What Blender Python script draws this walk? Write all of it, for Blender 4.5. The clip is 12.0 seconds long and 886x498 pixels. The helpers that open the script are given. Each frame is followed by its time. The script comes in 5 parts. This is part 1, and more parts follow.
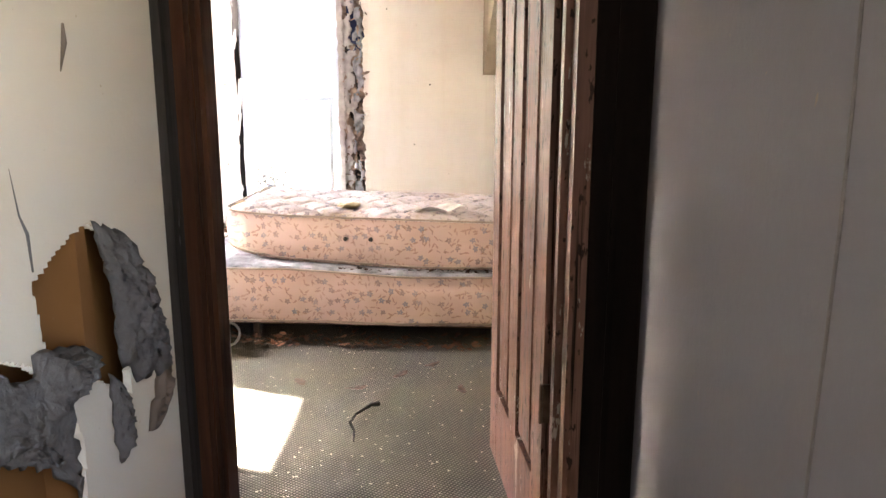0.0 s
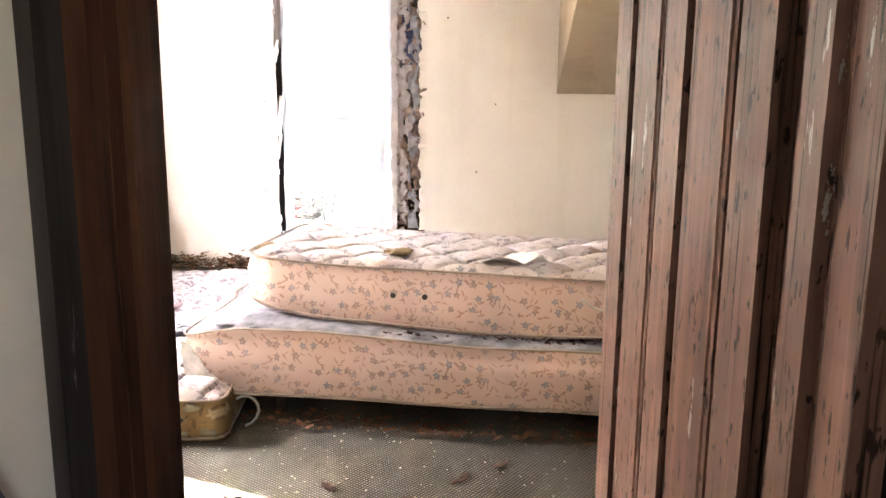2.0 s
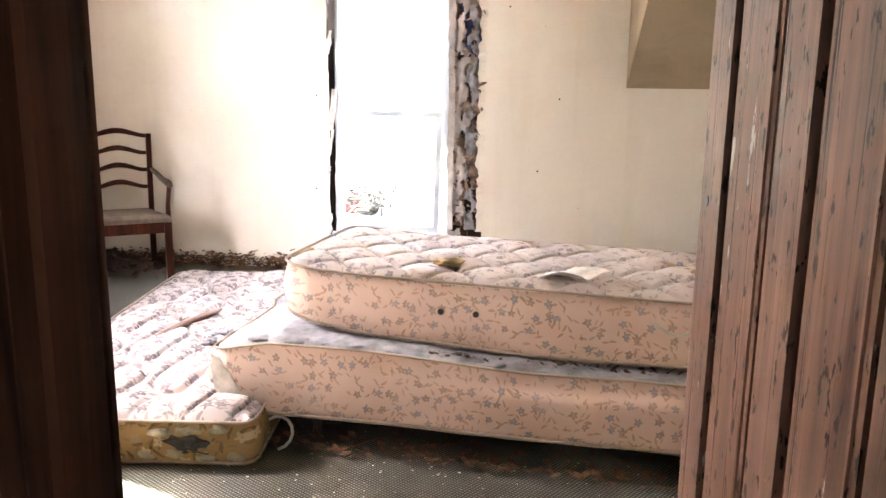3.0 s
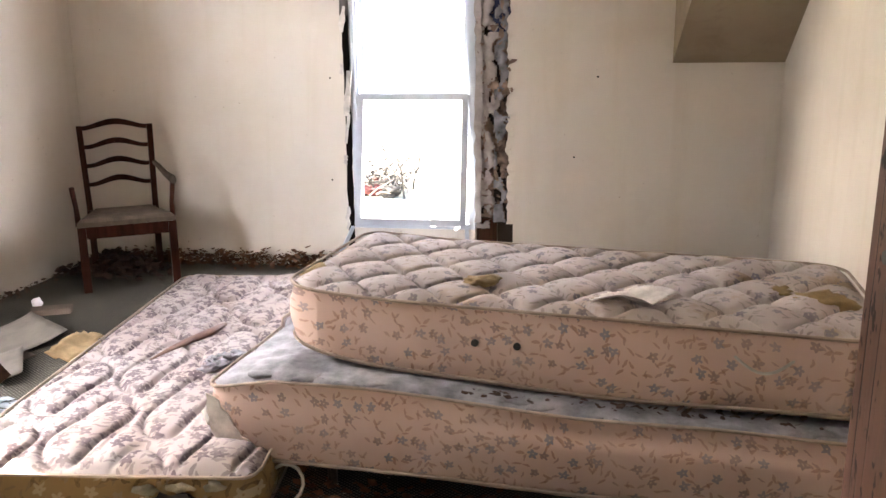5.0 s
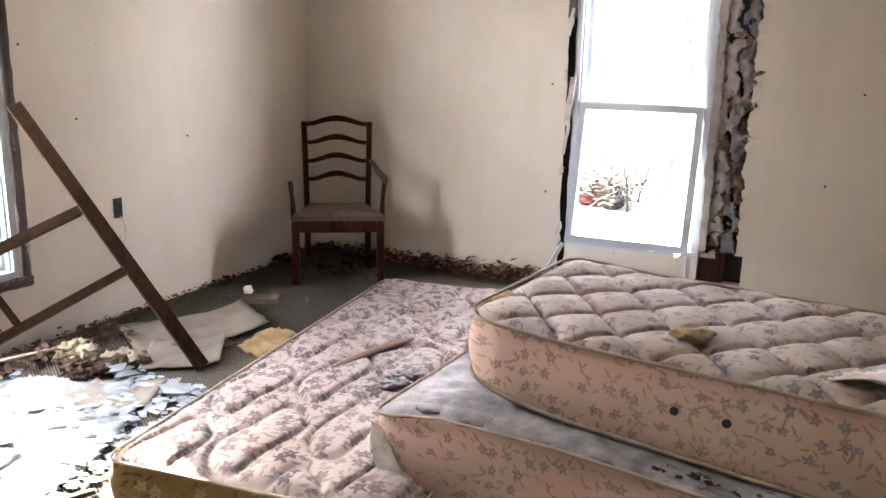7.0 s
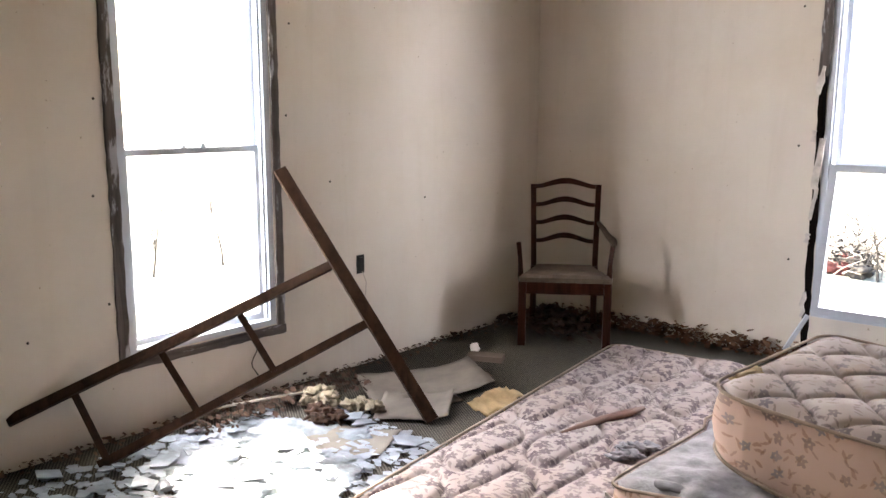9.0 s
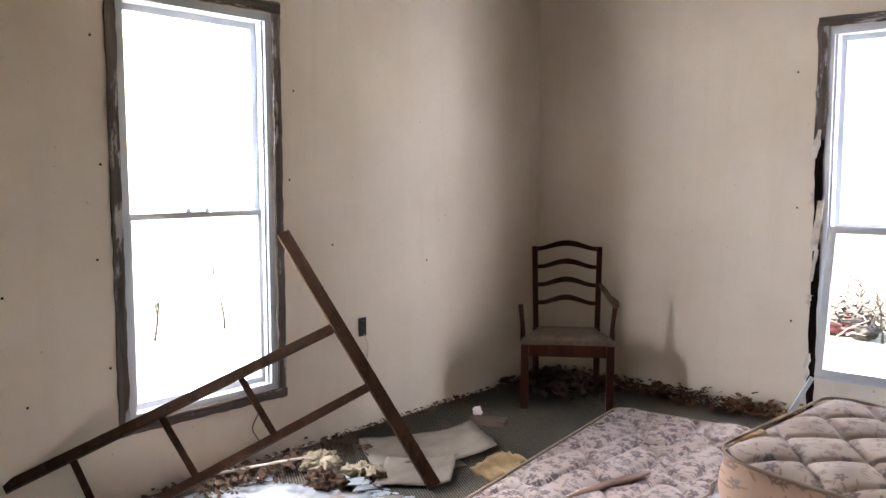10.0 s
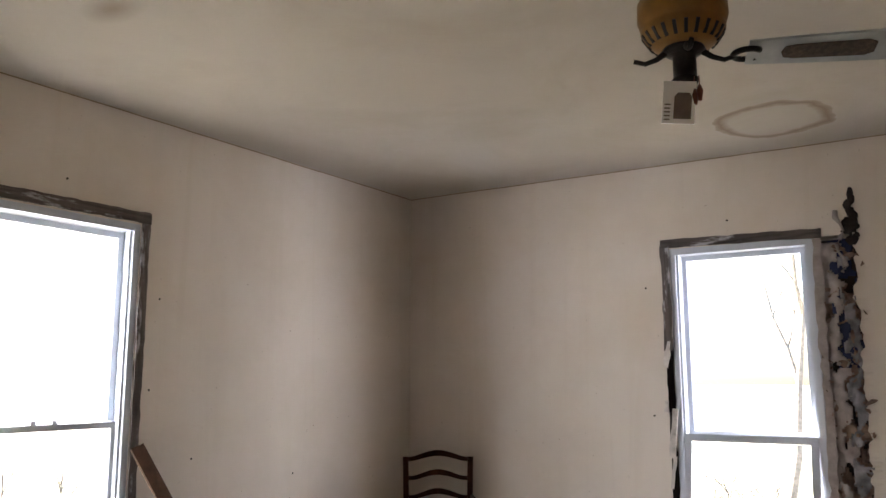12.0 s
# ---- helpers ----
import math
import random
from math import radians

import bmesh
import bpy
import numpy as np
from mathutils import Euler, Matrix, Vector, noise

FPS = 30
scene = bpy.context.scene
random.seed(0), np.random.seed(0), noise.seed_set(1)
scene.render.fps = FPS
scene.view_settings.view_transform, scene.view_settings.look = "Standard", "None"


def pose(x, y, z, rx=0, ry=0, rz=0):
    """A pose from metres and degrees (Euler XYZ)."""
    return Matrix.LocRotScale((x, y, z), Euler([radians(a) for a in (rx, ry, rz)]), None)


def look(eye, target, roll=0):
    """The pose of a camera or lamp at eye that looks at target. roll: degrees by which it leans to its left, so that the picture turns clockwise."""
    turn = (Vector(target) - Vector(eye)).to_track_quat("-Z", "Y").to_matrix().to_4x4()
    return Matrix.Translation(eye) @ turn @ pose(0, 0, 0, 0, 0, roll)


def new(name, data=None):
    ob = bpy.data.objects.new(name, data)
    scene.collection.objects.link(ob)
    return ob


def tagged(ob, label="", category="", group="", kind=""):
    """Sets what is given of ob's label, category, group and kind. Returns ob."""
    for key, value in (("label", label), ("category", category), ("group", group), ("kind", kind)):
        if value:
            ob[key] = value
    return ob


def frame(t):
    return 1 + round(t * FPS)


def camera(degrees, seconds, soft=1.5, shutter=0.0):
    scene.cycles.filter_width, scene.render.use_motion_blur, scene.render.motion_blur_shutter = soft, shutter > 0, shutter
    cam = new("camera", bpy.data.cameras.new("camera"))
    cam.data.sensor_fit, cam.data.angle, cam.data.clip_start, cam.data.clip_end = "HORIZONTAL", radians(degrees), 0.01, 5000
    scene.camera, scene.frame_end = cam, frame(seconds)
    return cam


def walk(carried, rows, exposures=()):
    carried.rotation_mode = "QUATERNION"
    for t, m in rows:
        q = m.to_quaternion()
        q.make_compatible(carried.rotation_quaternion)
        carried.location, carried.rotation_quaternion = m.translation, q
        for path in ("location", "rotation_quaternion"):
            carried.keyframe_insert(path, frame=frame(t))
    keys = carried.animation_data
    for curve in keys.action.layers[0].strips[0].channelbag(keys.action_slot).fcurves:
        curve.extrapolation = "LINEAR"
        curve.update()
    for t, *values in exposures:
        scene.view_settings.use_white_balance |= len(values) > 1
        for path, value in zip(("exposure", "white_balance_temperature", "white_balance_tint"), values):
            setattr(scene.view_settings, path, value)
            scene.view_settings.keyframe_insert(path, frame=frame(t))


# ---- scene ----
cam = camera(57.2, 12.0)
PATH = [
    (0, (0.239, 0.364, 1.334), (0.104, 2.311, 0.895), 0.1),
    (0.5, (0.187, 0.534, 1.313), (0.0, 2.469, 0.844), -0.1),
    (1, (0.172, 0.82, 1.295), (-0.094, 2.759, 0.88), 0.6),
    (1.5, (0.157, 1.006, 1.279), (-0.165, 2.926, 0.822), 1.1),
    (2, (0.095, 1.201, 1.3), (-0.168, 3.145, 0.911), 0.6),
    (2.5, (0.063, 1.335, 1.286), (-0.212, 3.264, 0.835), -0.1),
    (3, (0.072, 1.524, 1.3), (-0.337, 3.439, 0.894), 0.8),
    (5, (-0.055, 1.986, 1.337), (-0.518, 3.874, 0.867), -0.5),
    (5.5, (-0.062, 2.053, 1.33), (-0.575, 3.927, 0.856), -0.1),
    (6, (-0.074, 2.148, 1.337), (-0.721, 3.978, 0.854), 0.4),
    (6.5, (-0.085, 2.246, 1.352), (-0.904, 4.007, 0.876), 1.2),
    (7, (-0.085, 2.301, 1.35), (-1.05, 3.989, 0.882), 1.2),
    (7.5, (-0.09, 2.314, 1.348), (-1.198, 3.916, 0.891), 0.9),
    (9.5, (-0.146, 2.241, 1.373), (-1.581, 3.606, 1.092), 0.1),
    (10, (-0.127, 2.243, 1.373), (-1.542, 3.644, 1.192), -0.1),
    (10.5, (-0.103, 2.257, 1.381), (-1.463, 3.722, 1.313), 0.1),
    (11, (-0.113, 2.249, 1.385), (-1.405, 3.775, 1.44), 0.4),
    (11.5, (-0.095, 2.236, 1.391), (-1.343, 3.788, 1.574), 0.2),
    (12, (-0.052, 2.241, 1.396), (-1.236, 3.821, 1.714), -0.1),
]
walk(cam, [(t, look(eye, target, roll)) for t, eye, target, roll in PATH],
     exposures=[(0.0, 5.95), (1.0, 5.95), (3.0, 5.6), (5.0, 4.65), (7.5, 4.24), (9.5, 3.96), (10.5, 3.75), (12.0, 3.45)])

# the two window walls are a few degrees out of square: each is laid out on the axes and turned about its window
WEST = Matrix.Translation((-3.443, 4.031, 0.062)) @ Matrix.Rotation(radians(3.5), 4, "Z") @ Matrix.Scale(0.955, 4) @ Matrix.Translation((3.6, -4.115, 0))
NORTH = Matrix.Translation((-1.422, 6.81, -0.066)) @ Matrix.Rotation(radians(5.5), 4, "Z") @ Matrix.Scale(1.048, 4) @ Matrix.Translation((1.355, -6.6, 0))

# ---- light ----
SUN_DIR = Vector((1.0, -0.300, -0.685)).normalized()      # the way the sunlight travels
SUN_ELEV = math.asin(-SUN_DIR.z)
world = bpy.data.worlds.new("world")
scene.world = world
world.use_nodes = True
wn = world.node_tree.nodes
sky = wn.new("ShaderNodeTexSky")
sky.sky_type = "NISHITA"
sky.sun_disc = False
sky.sun_elevation = SUN_ELEV
sky.sun_rotation = math.atan2(-SUN_DIR.x, -SUN_DIR.y)
sky.dust_density = 3.0
world.node_tree.links.new(sky.outputs[0], wn["Background"].inputs[0])
wn["Background"].inputs[1].default_value = 0.11

sun = new("sun", bpy.data.lights.new("sun", "SUN"))
sun.data.energy, sun.data.angle, sun.data.color = 5.0, radians(0.5), (1.0, 0.95, 0.86)
sun.matrix_world = look((-20, 8, 14), Vector((-20, 8, 14)) + SUN_DIR)


def sky_lamp(name, eye, target, w, h, power, colour=(0.94, 0.925, 1.0)):
    lamp = new(name, bpy.data.lights.new(name, "AREA"))
    lamp.data.shape, lamp.data.size, lamp.data.size_y = "RECTANGLE", w, h
    lamp.data.energy, lamp.data.color = power, colour
    lamp.matrix_world = look(eye, target)
    return lamp


sky_lamp("window_light_west", (-4.50, 3.95, 2.85), (-3.15, 4.03, 1.3), 0.8, 1.1, 20)
sky_lamp("window_light_north", (-1.50, 7.85, 2.90), (-1.42, 6.5, 1.3), 0.8, 1.1, 20)
sky_lamp("window_light_west_side", (-4.15, 2.61, 1.50), (-3.42, 4.10, 1.2), 0.8, 1.2, 10)
sky_lamp("window_light_north_side", (-0.10, 7.55, 1.50), (-1.50, 6.83, 1.2), 0.8, 1.2, 10)
# Added fill lamp, out of view, to brighten the hall's west wall.
sky_lamp("hall_fill_light", (0.60, 0.10, 1.5), (-0.46, 1.6, 0.9), 0.6, 1.1, 0.42, (1.0, 0.92, 0.80))


# ---- materials ----
def material(name, base, rough=0.8, metal=0.0, spec=0.3):
    m = bpy.data.materials.new(name)
    m.use_nodes = True
    b = m.node_tree.nodes["Principled BSDF"]
    b.inputs["Base Color"].default_value = (*base, 1)
    b.inputs["Roughness"].default_value = rough
    b.inputs["Metallic"].default_value = metal
    b.inputs["Specular IOR Level"].default_value = spec
    return m, m.node_tree.nodes, m.node_tree.links, b


def coords(n, l, scale=(1, 1, 1), turn=(0, 0, 0), world_space=False):
    mp = n.new("ShaderNodeMapping")
    mp.inputs["Scale"].default_value = scale
    mp.inputs["Rotation"].default_value = turn
    src = n.new("ShaderNodeNewGeometry").outputs["Position"] if world_space else n.new("ShaderNodeTexCoord").outputs["Object"]
    l.new(src, mp.inputs[0])
    return mp.outputs[0]


def noise_tex(n, l, vec, scale, detail=4, rough=0.55, warp=0.0):
    t = n.new("ShaderNodeTexNoise")
    t.inputs["Scale"].default_value, t.inputs["Detail"].default_value, t.inputs["Roughness"].default_value = scale, detail, rough
    t.inputs["Distortion"].default_value = warp
    l.new(vec, t.inputs["Vector"])
    return t.outputs["Fac"]


def ramp(n, l, fac, stops):
    r = n.new("ShaderNodeValToRGB")
    e = r.color_ramp.elements
    while len(e) < len(stops):
        e.new(0.5)
    for k, (p, c) in zip(e, stops):
        k.position, k.color = p, (*c, 1) if len(c) == 3 else c
    l.new(fac, r.inputs[0])
    return r.outputs["Color"]


def grey(v):
    return (v, v, v)


def mix(n, l, fac, a, b, mode="MIX"):
    m = n.new("ShaderNodeMix")
    m.data_type, m.blend_type = "RGBA", mode
    for sock, val in ((m.inputs[0], fac), (m.inputs[6], a), (m.inputs[7], b)):
        if isinstance(val, (int, float)):
            sock.default_value = val
        elif isinstance(val, tuple):
            sock.default_value = (*val, 1)
        else:
            l.new(val, sock)
    return m.outputs[2]


def maths(n, l, op, a, b=None, c=None):
    m = n.new("ShaderNodeMath")
    m.operation = op
    for k, v in enumerate((a, b, c)):
        if v is None:
            continue
        if isinstance(v, (int, float)):
            m.inputs[k].default_value = v
        else:
            l.new(v, m.inputs[k])
    return m.outputs[0]


def bump(n, l, b, height, strength, dist=0.01):
    k = n.new("ShaderNodeBump")
    k.inputs["Strength"].default_value, k.inputs["Distance"].default_value = strength, dist
    l.new(height, k.inputs["Height"])
    l.new(k.outputs[0], b.inputs["Normal"])


def plaster(name, base, dirt, amount=0.35, streak=True, relief=0.12):
    m, n, l, b = material(name, base, 0.85)
    v = coords(n, l, world_space=True)
    big = ramp(n, l, noise_tex(n, l, v, 1.1, 5, 0.6), [(0.42, grey(0)), (0.75, grey(amount))])
    col = mix(n, l, big, base, dirt)
    if streak:
        st = ramp(n, l, noise_tex(n, l, coords(n, l, (5, 5, 0.35), world_space=True), 1.0, 3, 0.6, 0.8), [(0.52, grey(0)), (0.9, grey(amount * 0.7))])
        col = mix(n, l, st, col, dirt)
    spots = ramp(n, l, noise_tex(n, l, v, 38, 2, 0.5), [(0.74, grey(0)), (0.79, grey(0.5))])
    col = mix(n, l, spots, col, (0.2, 0.14, 0.08))
    l.new(col, b.inputs["Base Color"])
    bump(n, l, b, noise_tex(n, l, v, 60, 6, 0.65), relief, 0.01)
    return m


def wood(name, dark, light, rough=0.5, scale=1.0, worn=None, axis=2, worn_from=0.6):
    m, n, l, b = material(name, dark, rough, 0, 0.05 if max(light) < 0.06 else 0.3)
    sc = [26 * scale] * 3
    sc[axis] = 1.6 * scale
    v = coords(n, l, tuple(sc))
    g = noise_tex(n, l, v, 1.0, 6, 0.6, 0.6)
    col = ramp(n, l, g, [(0.3, dark), (0.7, light)])
    if worn:
        sc[axis] = 5 * scale
        w = ramp(n, l, noise_tex(n, l, coords(n, l, tuple(sc)), 0.7, 6, 0.7), [(worn_from, grey(0)), (worn_from + 0.06, grey(1))])
        col = mix(n, l, w, col, worn)
    l.new(col, b.inputs["Base Color"])
    bump(n, l, b, g, 0.35, 0.004)
    return m


def floral(name, ground, petals, leaf, scale, side=True, amount=0.6, big=None, radius=0.36):
    """Woven ticking printed with five-petalled blossoms and sprigs of leaves, yellowed in blotches."""
    m, n, l, b = material(name, ground, 0.9, 0, 0.12)
    v0 = coords(n, l)
    sep = n.new("ShaderNodeSeparateXYZ")
    l.new(v0, sep.inputs[0])
    com = n.new("ShaderNodeCombineXYZ")
    if side:
        l.new(maths(n, l, "ADD", sep.outputs["X"], sep.outputs["Y"]), com.inputs["X"])
        l.new(sep.outputs["Z"], com.inputs["Y"])
    else:
        l.new(sep.outputs["X"], com.inputs["X"])
        l.new(sep.outputs["Y"], com.inputs["Y"])
    flat = com.outputs[0]
    col = mix(n, l, ramp(n, l, noise_tex(n, l, v0, 3.2, 4), [(0.4, grey(0)), (0.75, grey(0.55))]), ground, tuple(c * f for c, f in zip(ground, (0.8, 0.7, 0.6))))
    if big:
        col = mix(n, l, ramp(n, l, noise_tex(n, l, v0, 4.2, 6, 0.65), [(0.56, grey(0)), (0.70, grey(0.8))]), col, big)

    def layer(col, sc, shift, kind, colour_a, colour_b, keep):
        mp = n.new("ShaderNodeMapping")
        mp.inputs["Scale"].default_value, mp.inputs["Location"].default_value = (sc, sc, sc), (shift, shift * 1.7, 0)
        l.new(flat, mp.inputs[0])
        wob = n.new("ShaderNodeTexNoise")
        wob.inputs["Scale"].default_value = 2.2
        l.new(mp.outputs[0], wob.inputs["Vector"])
        add = n.new("ShaderNodeVectorMath")
        add.operation = "MULTIPLY_ADD"
        add.inputs[1].default_value = (0.35, 0.35, 0)
        l.new(wob.outputs["Color"], add.inputs[0])
        l.new(mp.outputs[0], add.inputs[2])
        vor = n.new("ShaderNodeTexVoronoi")
        vor.voronoi_dimensions = "2D"
        vor.inputs["Scale"].default_value, vor.inputs["Randomness"].default_value = 1.0, 0.85
        l.new(add.outputs[0], vor.inputs["Vector"])
        sub = n.new("ShaderNodeVectorMath")
        sub.operation = "SUBTRACT"
        l.new(add.outputs[0], sub.inputs[0])
        l.new(vor.outputs["Position"], sub.inputs[1])
        cs = n.new("ShaderNodeSeparateColor")
        l.new(vor.outputs["Color"], cs.inputs[0])
        ls = n.new("ShaderNodeSeparateXYZ")
        l.new(sub.outputs[0], ls.inputs[0])
        ang = maths(n, l, "ADD", maths(n, l, "ARCTAN2", ls.outputs["Y"], ls.outputs["X"]), maths(n, l, "MULTIPLY", cs.outputs["Red"], 6.283))
        r = vor.outputs["Distance"]
        if kind == "flower":
            lim = maths(n, l, "MULTIPLY_ADD", maths(n, l, "COSINE", maths(n, l, "MULTIPLY", ang, 5.0)), 0.20 * radius, 0.74 * radius)
            inside = maths(n, l, "SUBTRACT", lim, r)
            heart = maths(n, l, "SUBTRACT", r, 0.02)
            inside = maths(n, l, "MINIMUM", inside, heart)
        else:
            cx = maths(n, l, "MULTIPLY", r, maths(n, l, "COSINE", ang))
            cy = maths(n, l, "MULTIPLY", r, maths(n, l, "SINE", ang))
            ell = maths(n, l, "ADD", maths(n, l, "POWER", maths(n, l, "DIVIDE", maths(n, l, "ABSOLUTE", cx), 0.44), 1.6), maths(n, l, "POWER", maths(n, l, "DIVIDE", maths(n, l, "ABSOLUTE", cy), 0.13), 1.6))
            inside = maths(n, l, "MULTIPLY", maths(n, l, "SUBTRACT", 1.0, ell), 0.2)
        soft = ramp(n, l, inside, [(0.0, grey(0)), (0.04, grey(0.85))])
        has = maths(n, l, "LESS_THAN", cs.outputs["Green"], keep)
        faded = maths(n, l, "MULTIPLY_ADD", noise_tex(n, l, v0, 6, 3), 1.5 if kind == "flower" else 1.0, 0.05)
        fac = maths(n, l, "MULTIPLY", maths(n, l, "MULTIPLY", soft, has), faded)
        return mix(n, l, fac, col, mix(n, l, maths(n, l, "GREATER_THAN", cs.outputs["Blue"], 0.5), colour_a, colour_b))

    col = layer(col, scale * 1.7, 5.3, "leaf", leaf, tuple(0.75 * a + 0.25 * c for a, c in zip(leaf, petals)), amount)
    col = layer(col, scale * 1.35, 2.1, "leaf", leaf, leaf, amount)
    col = layer(col, scale, 0.4, "flower", petals, tuple(0.5 * (a + c) for a, c in zip(leaf, petals)), amount)
    l.new(col, b.inputs["Base Color"])
    bump(n, l, b, noise_tex(n, l, v0, 420, 2), 0.15, 0.002)
    return m


WALL = plaster("wall_paint", (0.61, 0.545, 0.48), (0.37, 0.29, 0.19), 0.35)
HALL = plaster("hall_paint", (0.55, 0.465, 0.365), (0.44, 0.40, 0.36), 0.3)
# Hall paint darkened for the unlit east wall: its shade is in the colour.
HALL_SHADED = plaster("shaded_hall_paint", (0.122, 0.104, 0.113), (0.085, 0.10, 0.11), 0.3)
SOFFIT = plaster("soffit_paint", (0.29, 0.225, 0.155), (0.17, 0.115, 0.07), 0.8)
PLASTER_RAW = plaster("raw_plaster", (0.13, 0.116, 0.112), (0.055, 0.047, 0.042), 0.7, False, 1.0)
BOARD = plaster("lath_board", (0.20, 0.085, 0.02), (0.09, 0.036, 0.012), 0.6)
DARK_WOOD = wood("dark_varnish", (0.012, 0.006, 0.004), (0.055, 0.021, 0.011), 0.55, worn=(0.10, 0.055, 0.035), worn_from=0.7)
# Near-black: painted shade on door parts and a wall gap; also the dark twig.
SHADE_TWIG_BLACK = wood("shade_and_twig_black", (0.003, 0.0022, 0.0018), (0.008, 0.005, 0.004), 0.9)
GREY_WOOD = wood("grey_stripped_wood", (0.014, 0.011, 0.009), (0.042, 0.033, 0.028), 0.9, worn=(0.11, 0.095, 0.085), worn_from=0.64)
ROUGH_ACROSS = wood("unpainted_rough_wood_across", (0.03, 0.024, 0.023), (0.14, 0.115, 0.105), 0.85, worn=(0.36, 0.345, 0.36), worn_from=0.58, axis=0)
ROUGH_TRIM = wood("unpainted_rough_wood", (0.03, 0.024, 0.023), (0.14, 0.115, 0.105), 0.85, worn=(0.36, 0.345, 0.36), worn_from=0.56)
LADDER_WOOD = wood("brown_bed_rail_wood", (0.018, 0.009, 0.005), (0.045, 0.023, 0.014), 0.5)
CHAIR_WOOD = wood("mahogany", (0.015, 0.005, 0.003), (0.048, 0.014, 0.008), 0.32)
STICK_WOOD = wood("stick_wood", (0.07, 0.032, 0.02), (0.14, 0.075, 0.05), 0.6, axis=1)


def old_door_wood(name, dark, light):
    m, n, l, b = material(name, dark, 0.34, 0, 0.05)
    g = noise_tex(n, l, coords(n, l, (30, 30, 1.2)), 1.0, 8, 0.65, 0.8)
    blotch = noise_tex(n, l, coords(n, l, (5, 5, 1.5)), 1.0, 5, 0.6)
    col = mix(n, l, ramp(n, l, blotch, [(0.35, grey(0)), (0.65, grey(1))]), ramp(n, l, g, [(0.3, dark), (0.7, light)]), tuple(c * 0.38 for c in light))
    crack = ramp(n, l, noise_tex(n, l, coords(n, l, (95, 95, 1.0)), 1.0, 4, 0.6), [(0.585, grey(0)), (0.64, grey(1))])
    col = mix(n, l, crack, col, (0.012, 0.007, 0.005))
    nick = ramp(n, l, noise_tex(n, l, coords(n, l, (55, 55, 22)), 1.0, 3, 0.6), [(0.60, grey(0)), (0.64, grey(1))])
    col = mix(n, l, nick, col, (0.02, 0.012, 0.01))
    chip = ramp(n, l, maths(n, l, "MULTIPLY", noise_tex(n, l, coords(n, l, (26, 26, 7)), 1.0, 6, 0.7), maths(n, l, "ADD", blotch, 0.5)), [(0.66, grey(0)), (0.675, grey(1))])
    col = mix(n, l, chip, col, (0.20, 0.175, 0.16))
    l.new(col, b.inputs["Base Color"])
    l.new(ramp(n, l, g, [(0.2, grey(0.38)), (0.8, grey(0.7))]), b.inputs["Roughness"])
    hgt = maths(n, l, "SUBTRACT", maths(n, l, "MULTIPLY", g, 0.5), maths(n, l, "ADD", crack, maths(n, l, "MULTIPLY", chip, -0.8)))
    bump(n, l, b, hgt, 0.5, 0.003)
    return m


DOOR_WOOD = old_door_wood("weathered_door_wood", (0.040, 0.016, 0.012), (0.185, 0.100, 0.077))
DOOR_PEEL = old_door_wood("peeling_varnish", (0.042, 0.018, 0.014), (0.20, 0.112, 0.088))


def simple(name, base, rough, metal=0.0, vary=0.25, scale=14, relief=0.2):
    m, n, l, b = material(name, base, rough, metal)
    v = coords(n, l)
    f = noise_tex(n, l, v, scale, 5, 0.6)
    l.new(ramp(n, l, f, [(0.3, tuple(c * (1 - vary) for c in base)), (0.7, tuple(min(1, c * (1 + vary)) for c in base))]), b.inputs["Base Color"])
    bump(n, l, b, noise_tex(n, l, v, scale * 4, 4), relief, 0.004)
    return m


VINYL = simple("white_vinyl", (0.46, 0.49, 0.55), 0.4, 0, 0.06, 9, 0.03)
SEAT = simple("dusty_seat_cloth", (0.085, 0.061, 0.043), 0.95, 0, 0.25, 20)
BRASS = simple("tarnished_gold_paint", (0.19, 0.095, 0.022), 0.5, 0.35, 0.25, 12, 0.05)
IRON = simple("dark_bronze", (0.02, 0.017, 0.015), 0.45, 0.6, 0.3, 30)
BLADE = simple("dusty_white_blade", (0.36, 0.38, 0.39), 0.6, 0, 0.15, 10, 0.05)
CANE = simple("woven_cane_inset", (0.075, 0.055, 0.042), 0.8, 0, 0.4, 60)
LABEL_WHITE = simple("white_label_card", (0.72, 0.70, 0.70), 0.5, 0, 0.06)
LABEL_GREY = simple("grey_print", (0.13, 0.10, 0.09), 0.6)
RED_KNOB = simple("brown_red_pull", (0.11, 0.03, 0.015), 0.4)
BLACK = simple("black_plastic", (0.012, 0.012, 0.012), 0.5)
CARD = simple("grey_cardboard", (0.15, 0.128, 0.106), 0.9, 0, 0.2, 7)
CARD_BROWN = simple("brown_cardboard", (0.11, 0.08, 0.06), 0.9, 0, 0.25, 7)
TAN_FOAM = simple("tan_foam", (0.24, 0.165, 0.08), 0.95, 0, 0.3, 20)
BATTING = simple("dirty_batting", (0.21, 0.20, 0.212), 1.0, 0, 0.5, 11, 0.8)
FLUFF = simple("cream_stuffing", (0.22, 0.185, 0.13), 1.0, 0, 0.3, 30, 0.8)
PALE_SHARD = simple("pale_blue_shards", (0.18, 0.20, 0.225), 0.4, 0, 0.6, 5)
ROPE = simple("white_cord", (0.34, 0.31, 0.27), 0.8)
PIPING = simple("beige_piping", (0.26, 0.20, 0.155), 0.85)
RUST = simple("rusty_steel", (0.06, 0.035, 0.022), 0.7, 0.5, 0.4, 30)
CAVITY_SHADE = simple("cavity_shade", (0.03, 0.022, 0.018), 0.95)
INSUL = simple("torn_insulation", (0.21, 0.145, 0.115), 1.0, 0, 0.6, 9, 0.8)
